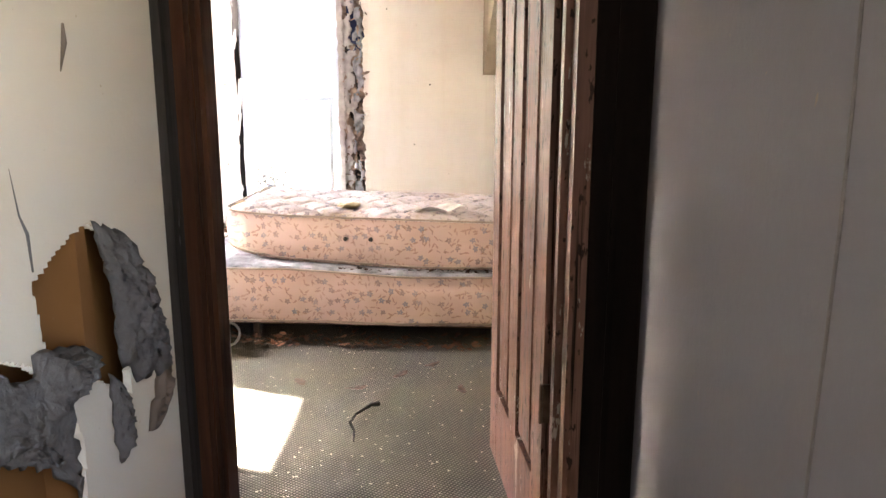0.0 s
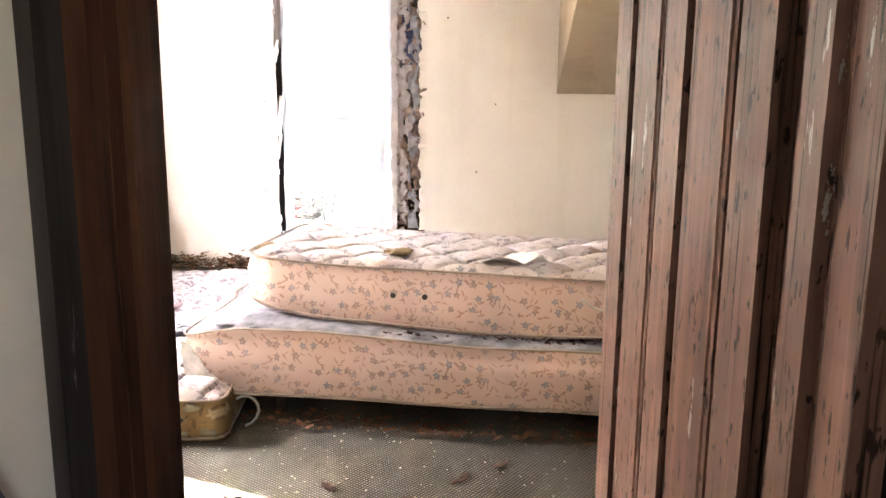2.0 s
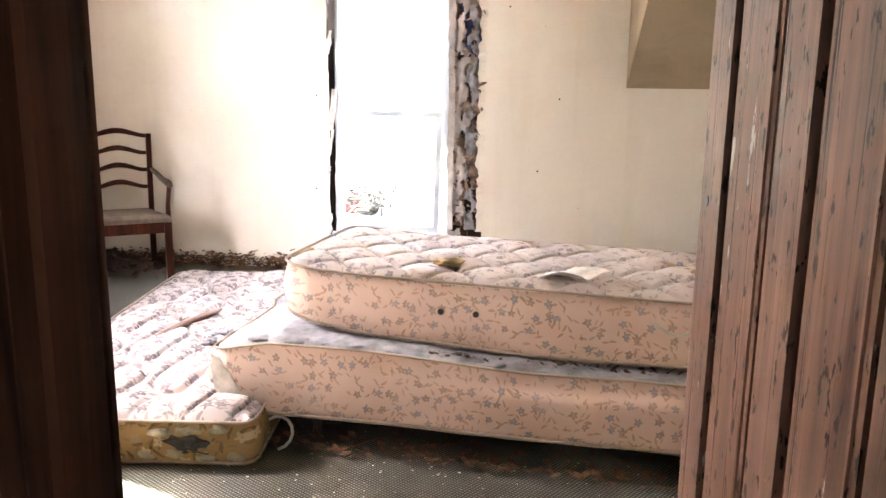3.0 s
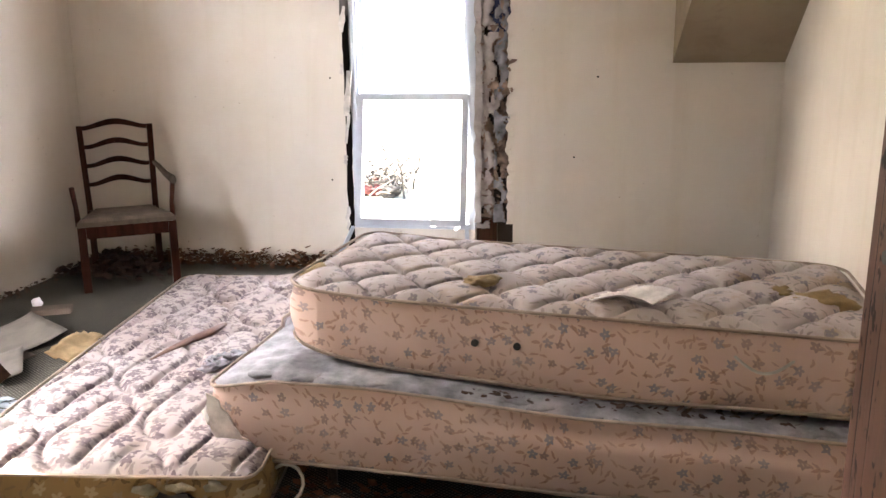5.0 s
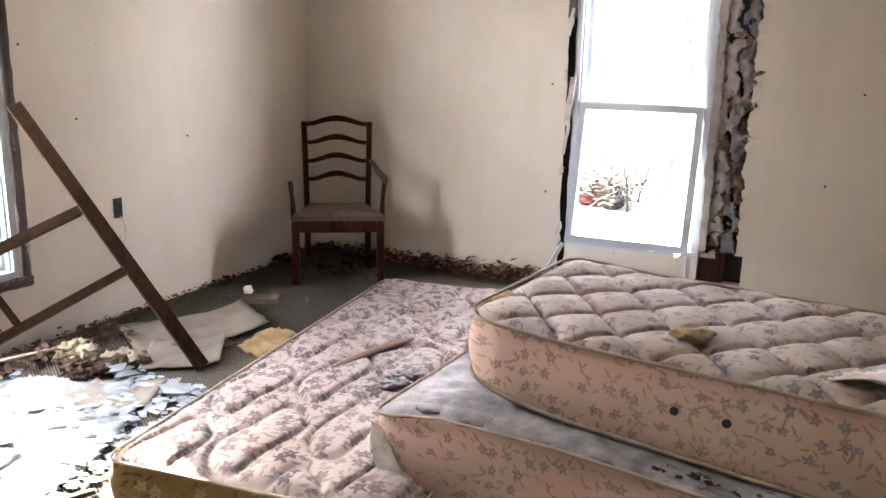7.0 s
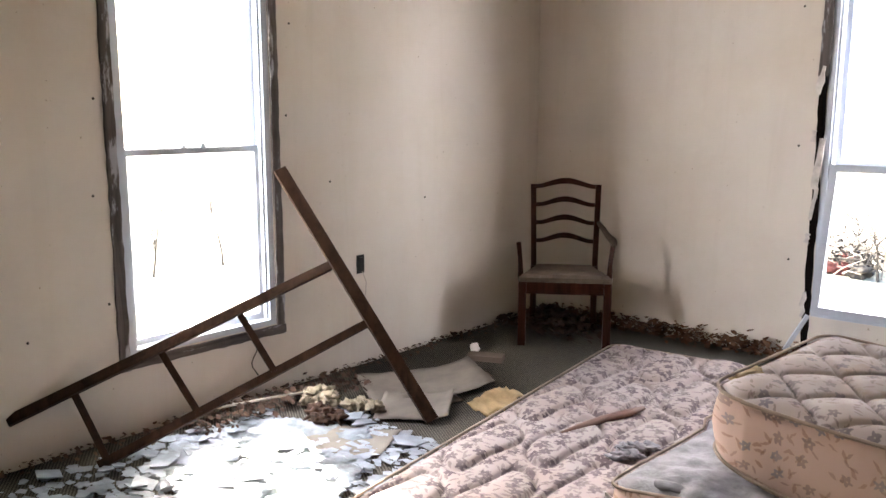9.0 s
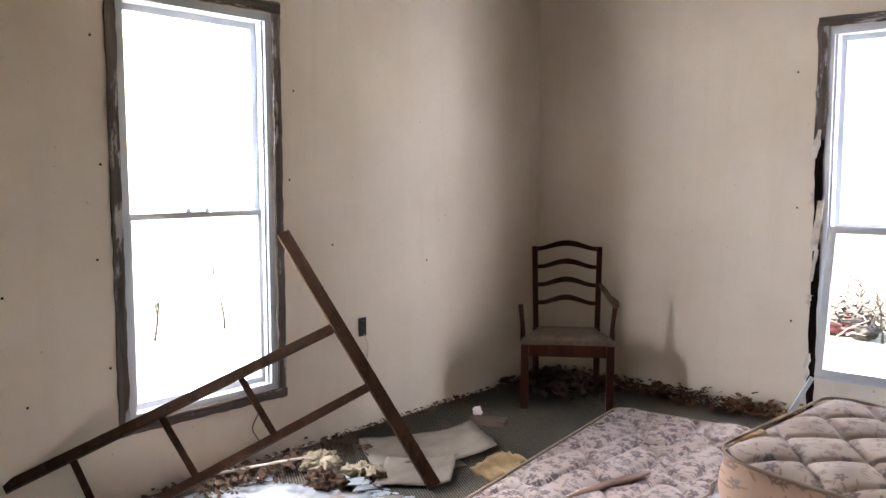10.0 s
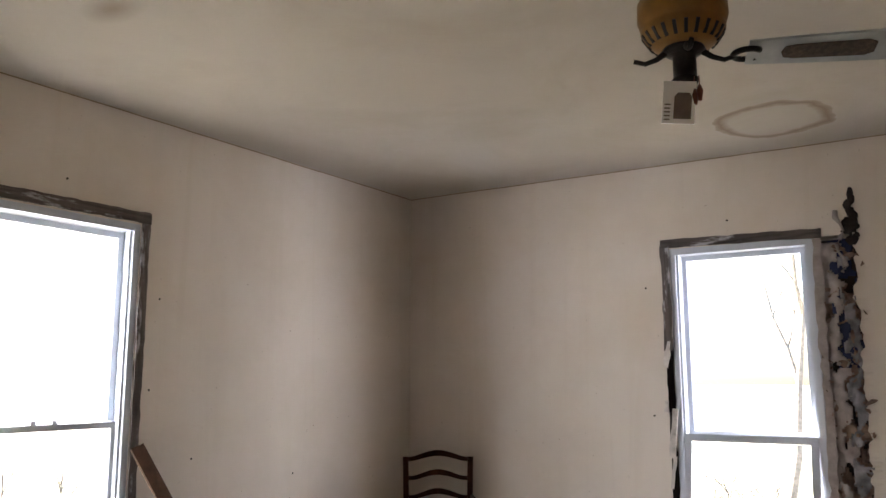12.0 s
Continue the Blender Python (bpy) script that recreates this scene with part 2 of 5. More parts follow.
FOIL = simple("torn_paper_facing", (0.30, 0.26, 0.245), 0.7, 0, 0.25, 14, 0.5)
CLOTH_SCRAP = simple("dirty_pale_cloth", (0.50, 0.455, 0.42), 0.9, 0, 0.3, 18, 0.4)
NAVY = simple("dark_blue_rag", (0.015, 0.02, 0.06), 0.8)
HOLE_BLACK = simple("vent_eyelet", (0.015, 0.012, 0.01), 0.5)

TICK_PINK = floral("pink_floral_ticking", (0.44, 0.315, 0.268), (0.155, 0.155, 0.18), (0.19, 0.10, 0.066), 20, True, 0.52, None, 0.36)
TICK_TOP = floral("pale_quilted_ticking", (0.43, 0.37, 0.355), (0.15, 0.14, 0.17), (0.16, 0.12, 0.11), 20, False, 0.4, (0.27, 0.185, 0.11), 0.40)
TICK_MAUVE = floral("mauve_leaf_ticking", (0.29, 0.243, 0.23), (0.068, 0.048, 0.055), (0.085, 0.062, 0.068), 15, False, 0.85, None, 0.44)
TICK_GOLD = floral("gold_flower_side_band", (0.20, 0.13, 0.06), (0.34, 0.27, 0.18), (0.035, 0.02, 0.01), 14, True, 0.8)


def carpet_material():
    m, n, l, b = material("ribbed_grey_carpet", (0.085, 0.083, 0.07), 0.95, 0, 0.1)
    v = coords(n, l, world_space=True)
    w1 = n.new("ShaderNodeTexWave")
    w1.inputs["Scale"].default_value, w1.inputs["Distortion"].default_value = 26, 0.6
    w2 = n.new("ShaderNodeTexWave")
    w2.bands_direction = "Y"
    w2.inputs["Scale"].default_value, w2.inputs["Distortion"].default_value = 26, 0.6
    for w in (w1, w2):
        l.new(coords(n, l, turn=(0, 0, 0.5), world_space=True), w.inputs["Vector"])
    rib = maths(n, l, "MULTIPLY", w1.outputs["Fac"], w2.outputs["Fac"])
    col = ramp(n, l, rib, [(0.0, (0.023, 0.0205, 0.017)), (0.8, (0.128, 0.115, 0.094))])
    dust = ramp(n, l, noise_tex(n, l, v, 2.2, 6, 0.65), [(0.42, grey(0)), (0.8, grey(0.4))])
    col = mix(n, l, dust, col, (0.12, 0.10, 0.07))
    grit = ramp(n, l, noise_tex(n, l, v, 130, 2), [(0.72, grey(0)), (0.76, grey(0.8))])
    col = mix(n, l, grit, col, (0.36, 0.31, 0.25))
    l.new(col, b.inputs["Base Color"])
    bump(n, l, b, rib, 0.5, 0.004)
    return m


CARPET = carpet_material()


def ceiling_material():
    m, n, l, b = material("stained_ceiling_paint", (0.44, 0.40, 0.35), 0.9)
    v = coords(n, l, world_space=True)
    col = mix(n, l, ramp(n, l, noise_tex(n, l, v, 1.4, 5, 0.6, 0.5), [(0.42, grey(0)), (0.8, grey(0.5))]), (0.44, 0.40, 0.35), (0.31, 0.26, 0.19))

    def stain(cx, cy, sx, sy, stops, col, colour):
        mp = n.new("ShaderNodeMapping")
        mp.vector_type = "TEXTURE"
        mp.inputs["Location"].default_value, mp.inputs["Scale"].default_value = (cx, cy, 2.65), (sx, sy, 1)
        l.new(v, mp.inputs[0])
        ln = n.new("ShaderNodeVectorMath")
        ln.operation = "LENGTH"
        l.new(mp.outputs[0], ln.inputs[0])
        d = maths(n, l, "MULTIPLY_ADD", noise_tex(n, l, v, 5, 4), 0.35, ln.outputs["Value"])
        return mix(n, l, ramp(n, l, d, stops), col, colour)

    col = stain(-1.06, 6.30, 0.34, 0.36, [(0.78, grey(0.1)), (0.90, grey(0.8)), (0.98, grey(0.45)), (0.999, grey(0))], col, (0.20, 0.15, 0.10))
    col = stain(-2.53, 3.66, 0.22, 0.12, [(0.2, grey(0.75)), (0.9, grey(0))], col, (0.24, 0.19, 0.14))
    l.new(col, b.inputs["Base Color"])
    bump(n, l, b, noise_tex(n, l, v, 45, 6, 0.6), 0.15, 0.01)
    return m


CEILING = ceiling_material()


def glass_material():
    m = bpy.data.materials.new("window_glass")
    m.use_nodes = True
    b = m.node_tree.nodes["Principled BSDF"]
    b.inputs["Base Color"].default_value = (0.97, 0.98, 0.98, 1)
    b.inputs["Roughness"].default_value = 0.02
    b.inputs["Transmission Weight"].default_value = 1.0
    b.inputs["IOR"].default_value = 1.05
    return m


GLASS = glass_material()
GROUND = simple("pale_winter_grass", (0.36, 0.33, 0.25), 1.0, 0, 0.25, 3)
# Bark lightened so trees look washed out by the bright outdoors.
GLARE_BARK = simple("glare_paled_bark", (0.22, 0.19, 0.165), 0.95, 0, 0.3, 20)
BARK = simple("grey_bark", (0.05, 0.042, 0.036), 0.95, 0, 0.3, 20)
RED_METAL = simple("faded_red_paint", (0.12, 0.035, 0.03), 0.7)
DEAD = simple("dark_dead_leaves", (0.046, 0.024, 0.014), 0.95, 0, 0.6, 30)
DRY = simple("dry_leaves", (0.095, 0.043, 0.019), 0.95, 0, 0.6, 30)
CHIP_MAT = simple("pale_paint_chips", (0.30, 0.255, 0.195), 0.8, 0, 0.5, 6)


# ---- building helpers ----
def part(name, bm, mat, parent=None, label="", smooth=False, bevel=0.0):
    if bevel:
        bmesh.ops.bevel(bm, geom=[e for e in bm.edges if e.calc_face_angle(0) > 0.6], offset=bevel, segments=2, affect="EDGES", clamp_overlap=True)
    me = bpy.data.meshes.new(name)
    bmesh.ops.recalc_face_normals(bm, faces=bm.faces)
    bm.to_mesh(me)
    bm.free()
    me.materials.append(mat)
    if smooth:
        me.polygons.foreach_set("use_smooth", [True] * len(me.polygons))
    ob = new(name, me)
    if parent:
        ob.parent = parent
    if label:
        tagged(ob, label)
    return ob


def empty(name, m, label, category, group="", kind=""):
    ob = new(name)
    ob.matrix_world = m
    return tagged(ob, label, category, group, kind)


def box(bm, x0, x1, y0, y1, z0, z1, m=None):
    vs = [bm.verts.new(m @ Vector(p) if m else p) for p in
          ((x0, y0, z0), (x1, y0, z0), (x1, y1, z0), (x0, y1, z0), (x0, y0, z1), (x1, y0, z1), (x1, y1, z1), (x0, y1, z1))]
    for q in ((0, 3, 2, 1), (4, 5, 6, 7), (0, 1, 5, 4), (1, 2, 6, 5), (2, 3, 7, 6), (3, 0, 4, 7)):
        bm.faces.new([vs[i] for i in q])
    return bm


def boxes(*dims):
    bm = bmesh.new()
    for d in dims:
        box(bm, *d)
    return bm


def beam(bm, a, b, w, h, up=(0, 0, 1)):
    """A squared bar from a to b."""
    a, b = Vector(a), Vector(b)
    d = (b - a).normalized()
    s = d.cross(Vector(up)).normalized()
    u = s.cross(d)
    m = Matrix((s, d, u)).transposed().to_4x4()
    m.translation = a
    return box(bm, -w / 2, w / 2, 0, (b - a).length, -h / 2, h / 2, m)


def tube(bm, pts, radii, sides=8):
    rings = []
    pts = [Vector(p) for p in pts]
    for i, p in enumerate(pts):
        d = (pts[min(i + 1, len(pts) - 1)] - pts[max(i - 1, 0)]).normalized()
        s = d.cross(Vector((0, 0, 1)) if abs(d.z) < 0.9 else Vector((1, 0, 0))).normalized()
        u = s.cross(d)
        r = radii[i] if isinstance(radii, (list, tuple)) else radii
        rings.append([bm.verts.new(p + r * (math.cos(a) * s + math.sin(a) * u)) for a in (2 * math.pi * k / sides for k in range(sides))])
    for r0, r1 in zip(rings, rings[1:]):
        for k in range(sides):
            bm.faces.new((r0[k], r0[(k + 1) % sides], r1[(k + 1) % sides], r1[k]))
    bm.faces.new(rings[0][::-1])
    bm.faces.new(rings[-1])
    return bm


def lathe(bm, profile, sides=32):
    rings = [[bm.verts.new((r * math.cos(2 * math.pi * k / sides), r * math.sin(2 * math.pi * k / sides), z)) for k in range(sides)] for r, z in profile]
    for r0, r1 in zip(rings, rings[1:]):
        for k in range(sides):
            bm.faces.new((r0[k], r0[(k + 1) % sides], r1[(k + 1) % sides], r1[k]))
    bm.faces.new(rings[0][::-1])
    bm.faces.new(rings[-1])
    return bm


def prism(bm, outline, depth, m):
    """A flat outline in local x, z pushed along local y by depth."""
    a = [bm.verts.new(m @ Vector((x, 0, z))) for x, z in outline]
    b = [bm.verts.new(m @ Vector((x, depth, z))) for x, z in outline]
    bm.faces.new(a)
    bm.faces.new(b[::-1])
    for i in range(len(a)):
        j = (i + 1) % len(a)
        bm.faces.new((a[j], a[i], b[i], b[j]))
    return bm


def lump(bm, centre, size, seed, detail=3, rough=0.35):
    tmp = bmesh.ops.create_icosphere(bm, subdivisions=detail, radius=1.0)
    for v in tmp["verts"]:
        k = 1 + rough * (noise.noise(v.co * 2.1 + Vector((seed, 0, 0))) + 0.6 * noise.noise(v.co * 5.3 + Vector((0, seed, 0))))
        v.co = Vector(centre) + Vector((v.co.x * size[0], v.co.y * size[1], v.co.z * size[2])) * k


def flakes(bm, rnd, count, place, size, lift=0.004, curl=0.3):
    """Small curled chips, four to five corners each."""
    for _ in range(count):
        x, y, z = place(rnd)
        s = size * rnd.uniform(0.4, 1.5)
        a0 = rnd.uniform(0, 6.28)
        n = rnd.choice((4, 5))
        tilt = Vector((rnd.uniform(-curl, curl), rnd.uniform(-curl, curl), 1)).normalized()
        vs = []
        for k in range(n):
            a = a0 + 6.28 * k / n + rnd.uniform(-0.4, 0.4)
            dx, dy = s * math.cos(a), s * rnd.uniform(0.45, 1.0) * math.sin(a)
            vs.append(bm.verts.new((x + dx, y + dy, z + lift + s * curl + -(tilt.x * dx + tilt.y * dy))))
        bm.faces.new(vs)
    return bm


# ---- structure ----
XW, XE, YS, YN, ZC = -3.6, 0.71, 2.21, 6.6, 2.653
HXW, HXE, YH = -0.46, 0.53, 2.06       # hall walls and its end wall
DXW, DXE = -0.41, 0.385                # door opening


def structure(name, bm, mat, label, category, **kw):
    ob = part(name, bm, mat, None, label, **kw)
    return tagged(ob, label, category, kind="structure")


structure("floor", boxes((XW - 0.3, XE + 0.3, -1.6, YN + 0.9, -0.12, 0.0)), CARPET, "ribbed grey carpet strewn with grit and chips", "floor")
structure("ceiling", boxes((XW - 0.3, XE + 0.3, -1.6, YN + 0.9, ZC, ZC + 0.2)), CEILING, "cream painted ceiling with brown water stains", "ceiling")

# west wall, with an opening for the window
W1 = (3.715, 4.515, 0.29, 2.16)
wall = structure("wall_west", boxes((XW - 0.14, XW, YS - 0.1, W1[0], -0.15, ZC + 0.16), (XW - 0.14, XW, W1[1], YN + 0.35, -0.15, ZC + 0.16),
                                    (XW - 0.14, XW, W1[0], W1[1], -0.15, W1[2]), (XW - 0.14, XW, W1[0], W1[1], W1[3], ZC + 0.16)),
                 WALL, "cream painted wall with grimy streaks", "wall")
wall.data.transform(WEST)
# north wall, with the window opening and the torn-out strip beside it
W2 = (-1.72, -0.99, 0.31, 2.11)
GAP_E = -0.765
wall = structure("wall_north", boxes((XW + 0.02, W2[0], YN, YN + 0.14, 0, ZC), (GAP_E, XE + 0.22, YN, YN + 0.14, 0, ZC),
                                     (W2[0], GAP_E, YN, YN + 0.14, W2[3], ZC), (W2[0], W2[1], YN, YN + 0.14, 0, W2[2]), (W2[1], GAP_E, YN, YN + 0.14, 0, 0.18),
                                     (W2[1], GAP_E, YN + 0.10, YN + 0.14, 0.18, W2[3])),
                 WALL, "cream painted wall torn open beside the window", "wall")
wall.data.transform(NORTH)
structure("wall_east", boxes((XE, XE + 0.22, YH + 0.06, YN + 0.7, 0, ZC)), WALL, "cream painted wall with dust streaks", "wall")
structure("wall_south", boxes((XW - 0.22, DXW - 0.035, YH + 0.02, YS, 0, ZC), (DXE + 0.035, XE, YH + 0.02, YS, 0, ZC), (DXW - 0.035, DXE + 0.035, YH + 0.02, YS, 2.09, ZC)),
          WALL, "cream painted wall round the doorway", "wall")
# The opening at y -0.25 to 0.50 is invented, unseen, for the fill lamp.
structure("hall_wall_east", boxes((HXE, HXE + 0.12, -1.6, -0.25, 0, ZC), (HXE, HXE + 0.12, 0.50, YH + 0.02, 0, ZC), (HXE, HXE + 0.12, -0.25, 0.50, 0, 0.9), (HXE, HXE + 0.12, -0.25, 0.50, 2.1, ZC)), HALL_SHADED, "scuffed off-white hall wall coloured darker for its shade, with a board seam", "wall")
structure("hall_wall_back", boxes((HXW - 0.12, HXE + 0.12, -1.7, -1.6, 0, ZC)), HALL, "plain off-white hall wall", "wall")


def ragged(bm, rnd, pts, jitter, step):
    """Points along a closed outline, broken up unevenly."""
    out = []
    for (x0, z0), (x1, z1) in zip(pts, pts[1:] + pts[:1]):
        k = max(1, int(math.hypot(x1 - x0, z1 - z0) / step))
        for i in range(k):
            t = i / k
            out.append((x0 + (x1 - x0) * t + rnd.uniform(-jitter, jitter), z0 + (z1 - z0) * t + rnd.uniform(-jitter, jitter)))
    return out


def slab_with_holes(x_face, thick, y0, y1, z0, z1, holes, cell=0.006):
    """A wall sheet built of small cells, leaving out those whose centre falls in a hole."""
    def inside(p, poly):
        c = False
        for (ax, ay), (bx, by) in zip(poly, poly[1:] + poly[:1]):
            if (ay > p[1]) != (by > p[1]) and p[0] < (bx - ax) * (p[1] - ay) / (by - ay) + ax:
                c = not c
        return c
    bm = bmesh.new()
    lo_y, hi_y = min(p[0] for h in holes for p in h) - 0.03, max(p[0] for h in holes for p in h) + 0.03
    lo_z, hi_z = min(p[1] for h in holes for p in h) - 0.03, max(p[1] for h in holes for p in h) + 0.03
    lo_z = max(lo_z, z0)
    for d in ((y0, lo_y, z0, z1), (hi_y, y1, z0, z1), (lo_y, hi_y, hi_z, z1)) + (((lo_y, hi_y, z0, lo_z),) if lo_z > z0 else ()):
        box(bm, x_face - thick, x_face, *d)
    ny, nz = int((hi_y - lo_y) / cell), int((hi_z - lo_z) / cell)
    dy, dz = (hi_y - lo_y) / ny, (hi_z - lo_z) / nz
    grid, back = {}, {}
    full = {(i, j) for i in range(ny) for j in range(nz) if not any(inside((lo_y + (i + 0.5) * dy, lo_z + (j + 0.5) * dz), h) for h in holes)}

    def vert(store, i, j, x):
        if (i, j) not in store:
            edge = 0 < i < ny and 0 < j < nz
            q = Vector((i * 0.37, j * 0.41, 3.1))
            store[(i, j)] = bm.verts.new((x, lo_y + i * dy + edge * 0.5 * dy * noise.noise(q), lo_z + j * dz + edge * 0.5 * dz * noise.noise(q * 1.7)))
        return store[(i, j)]
    for i, j in full:
        bm.faces.new([vert(grid, a, b, x_face) for a, b in ((i, j), (i + 1, j), (i + 1, j + 1), (i, j + 1))])
        for (ni, nj), (p, q) in (((i - 1, j), ((i, j), (i, j + 1))), ((i + 1, j), ((i + 1, j), (i + 1, j + 1))), ((i, j - 1), ((i, j), (i + 1, j))), ((i, j + 1), ((i, j + 1), (i + 1, j + 1)))):
            if (ni, nj) not in full:
                bm.faces.new((vert(grid, *p, x_face), vert(grid, *q, x_face), vert(back, *q, x_face - thick), vert(back, *p, x_face - thick)))
    return bm


rnd = random.Random(4)
HOLE_A = ragged(None, rnd, [(1.50, 1.02), (1.67, 1.075), (1.74, 1.05), (1.80, 0.86), (1.78, 0.72), (1.66, 0.80), (1.52, 0.84)], 0.008, 0.04)
HOLE_B = ragged(None, rnd, [(1.05, 0.92), (1.42, 0.92), (1.58, 0.84), (1.60, 0.62), (1.56, 0.40), (1.05, 0.35)], 0.008, 0.04)
structure("hall_wall_west", slab_with_holes(HXW, 0.016, -1.6, YH + 0.02, 0, ZC, [HOLE_A, HOLE_B]), HALL, "off-white hall wallboard with a smashed hole", "wall")
structure("hall_wall_lining", boxes((HXW - 0.16, HXW - 0.12, -1.6, YH + 0.02, 0, ZC)), BOARD, "brown board inside the broken hall wall", "wall")
structure("wall_stud", boxes((HXW - 0.12, HXW - 0.017, 1.665, 1.70, 0, ZC)), BOARD, "orange-brown timber stud inside the wall", "stud")


# broken plaster hanging from the hole in the hall
def plaster_flap(outline, y_out, seed, label, mat=PLASTER_RAW):
    bm = bmesh.new()
    rr = random.Random(seed)
    pts = ragged(None, rr, outline, 0.008, 0.016)
    cy, cz = sum(p[0] for p in pts) / len(pts), sum(p[1] for p in pts) / len(pts)
    rings = []
    for k, (s, out) in enumerate([(1.0 - 0.9 * q / 16, 0.002 + 0.036 * (q / 16) ** 0.4) for q in range(17)]):
        rings.append([bm.verts.new((HXW + out * y_out * (1 + 0.5 * noise.noise(Vector((p[0] * 14, p[1] * 14, seed + s * 3))) + 0.40 * noise.noise(Vector((p[0] * 50, (cz + (p[1] - cz) * s) * 50, seed + s * 9))) + 0.30 * noise.noise(Vector((p[0] * 120, (cz + (p[1] - cz) * s) * 120, seed + s * 25)))), cy + (p[0] - cy) * s, cz + (p[1] - cz) * s)) for p in pts])
    for a, b in zip(rings, rings[1:]):
        for i in range(len(pts)):
            j = (i + 1) % len(pts)
            bm.faces.new((a[i], a[j], b[j], b[i]))
    bm.faces.new(rings[-1])
    bm.faces.new(rings[0][::-1])
    return tagged(part("plaster_flap", bm, mat, None, label, smooth=True), label, "broken plaster", group="broken plaster in the hall")


plaster_flap([(1.69, 1.075), (1.78, 1.04), (1.88, 0.93), (1.93, 0.80), (1.95, 0.70), (1.88, 0.72), (1.80, 0.74), (1.745, 0.80), (1.735, 0.92)], 1.0, 3, "grey sheet of broken plaster hanging from the hall wall")
plaster_flap([(1.47, 0.905), (1.58, 0.89), (1.665, 0.845), (1.62, 0.80), (1.56, 0.79), (1.48, 0.80)], 1.1, 5, "grey crumbling lump of plaster at the wall hole")
plaster_flap([(1.70, 0.80), (1.745, 0.76), (1.76, 0.66), (1.72, 0.60), (1.70, 0.68)], 0.7, 7, "torn grey strip of wallboard paper")
plaster_flap([(1.90, 0.72), (1.95, 0.74), (1.93, 0.66), (1.86, 0.60), (1.84, 0.62)], 0.7, 9, "brown splintered strip of wallboard", CARD_BROWN)
plaster_flap([(1.25, 0.90), (1.40, 0.905), (1.50, 0.86), (1.57, 0.82), (1.58, 0.62), (1.50, 0.70), (1.38, 0.78), (1.26, 0.80)], 0.5, 11, "dark bent flap of broken plaster", PLASTER_RAW)
bm = bmesh.new()
tube(bm, [(HXW + 0.001, 1.66, 1.40), (HXW + 0.003, 1.655, 1.37), (HXW + 0.001, 1.64, 1.325)], [0.002, 0.005, 0.001], 8)
structure("wall_gouge", bm, CARD_BROWN, "brown gouge in the hall wallboard", "gouge")
bm = bmesh.new()
tube(bm, [(HXW, 1.475, 1.19), (HXW + 0.001, 1.485, 1.12), (HXW + 0.001, 1.50, 1.09), (HXW, 1.505, 1.03)], [0.0006, 0.0015, 0.003, 0.002], 6)
structure("wall_crack", bm, PLASTER_RAW, "grey crack above the hole in the wall", "crack")
seam = bmesh.new()
tube(seam, [(HXE - 0.001, 1.07 + 0.006 * math.sin(z * 9), z) for z in [0.1 * k for k in range(1, 26)]], 0.0018, 6)
structure("wall_seam", seam, PLASTER_RAW, "cracked board seam in the hall wall", "seam")

# ---- doorway ----
door_frame = empty("door_frame", Matrix(), "dark varnished door frame with worn casing", "door frame", kind="structure")
part("jamb", boxes((DXW - 0.034, DXW, YH + 0.02, YS + 0.001, 0, 2.09)), DARK_WOOD, door_frame, bevel=0.004)
part("jamb", boxes((DXE, DXE + 0.034, YH - 0.085, YS + 0.045, 0, 2.09)), DOOR_WOOD, door_frame, "pinkish worn jamb", bevel=0.004)
part("lintel", boxes((DXW - 0.034, DXE + 0.034, YH + 0.02, YS + 0.001, 2.09, 2.12)), DARK_WOOD, door_frame)
part("stop", boxes((DXW, DXW + 0.012, YH + 0.05, YS - 0.03, 0, 2.09)), DARK_WOOD, door_frame, bevel=0.003)
part("stop", boxes((DXE - 0.016, DXE, YH + 0.03, YS - 0.03, 0, 2.09)), DOOR_WOOD, door_frame, bevel=0.003)
part("casing", boxes((HXW + 0.001, HXW + 0.020, YH - 0.065, YH + 0.019, 0, 2.12)), GREY_WOOD, door_frame, "stripped grey casing strip", bevel=0.003)
part("casing", boxes((HXW + 0.0205, DXW - 0.002, YH - 0.012, YH + 0.019, 0, 2.12)), DARK_WOOD, door_frame, bevel=0.005)
# This casing is unlit wood; its shade is put into the colour.
part("casing", boxes((DXE + 0.0345, HXE - 0.001, YH - 0.095, YH + 0.018, 0, 2.12)), SHADE_TWIG_BLACK, door_frame, "casing coloured black for the shade on it", bevel=0.006)
part("casing_bead", boxes((DXE + 0.075, DXE + 0.088, YH - 0.102, YH - 0.096, 0, 2.12)), SHADE_TWIG_BLACK, door_frame, bevel=0.002)
part("casing", boxes((DXW - 0.13, DXW - 0.012, YS + 0.001, YS + 0.016, 0, 2.2)), DARK_WOOD, door_frame, bevel=0.004)
part("casing", boxes((HXW + 0.001, HXE - 0.001, YH - 0.012, YH + 0.019, 2.121, 2.24)), DARK_WOOD, door_frame, bevel=0.004)

HINGE, LEAD = Vector((0.356, 2.255, 0)), Vector((0.222, 3.045, 0))
door_dir = (LEAD - HINGE).normalized()
DW = (LEAD - HINGE).length
door_m = Matrix((door_dir, Vector((0, 0, 1)).cross(door_dir), Vector((0, 0, 1)))).transposed().to_4x4()
door_m.translation = HINGE
door = empty("door_1", door_m, "worn wooden panel door standing open, varnish peeling", "door", kind="structure")
TH = 0.038                              # the door lies from local y -TH to 0, its seen face at y = 0
ST = 0.115
part("stile", boxes((0.004, ST, -TH, 0, 0.012, 2.04)), DOOR_PEEL, door, "hinge stile with peeling varnish", bevel=0.004)
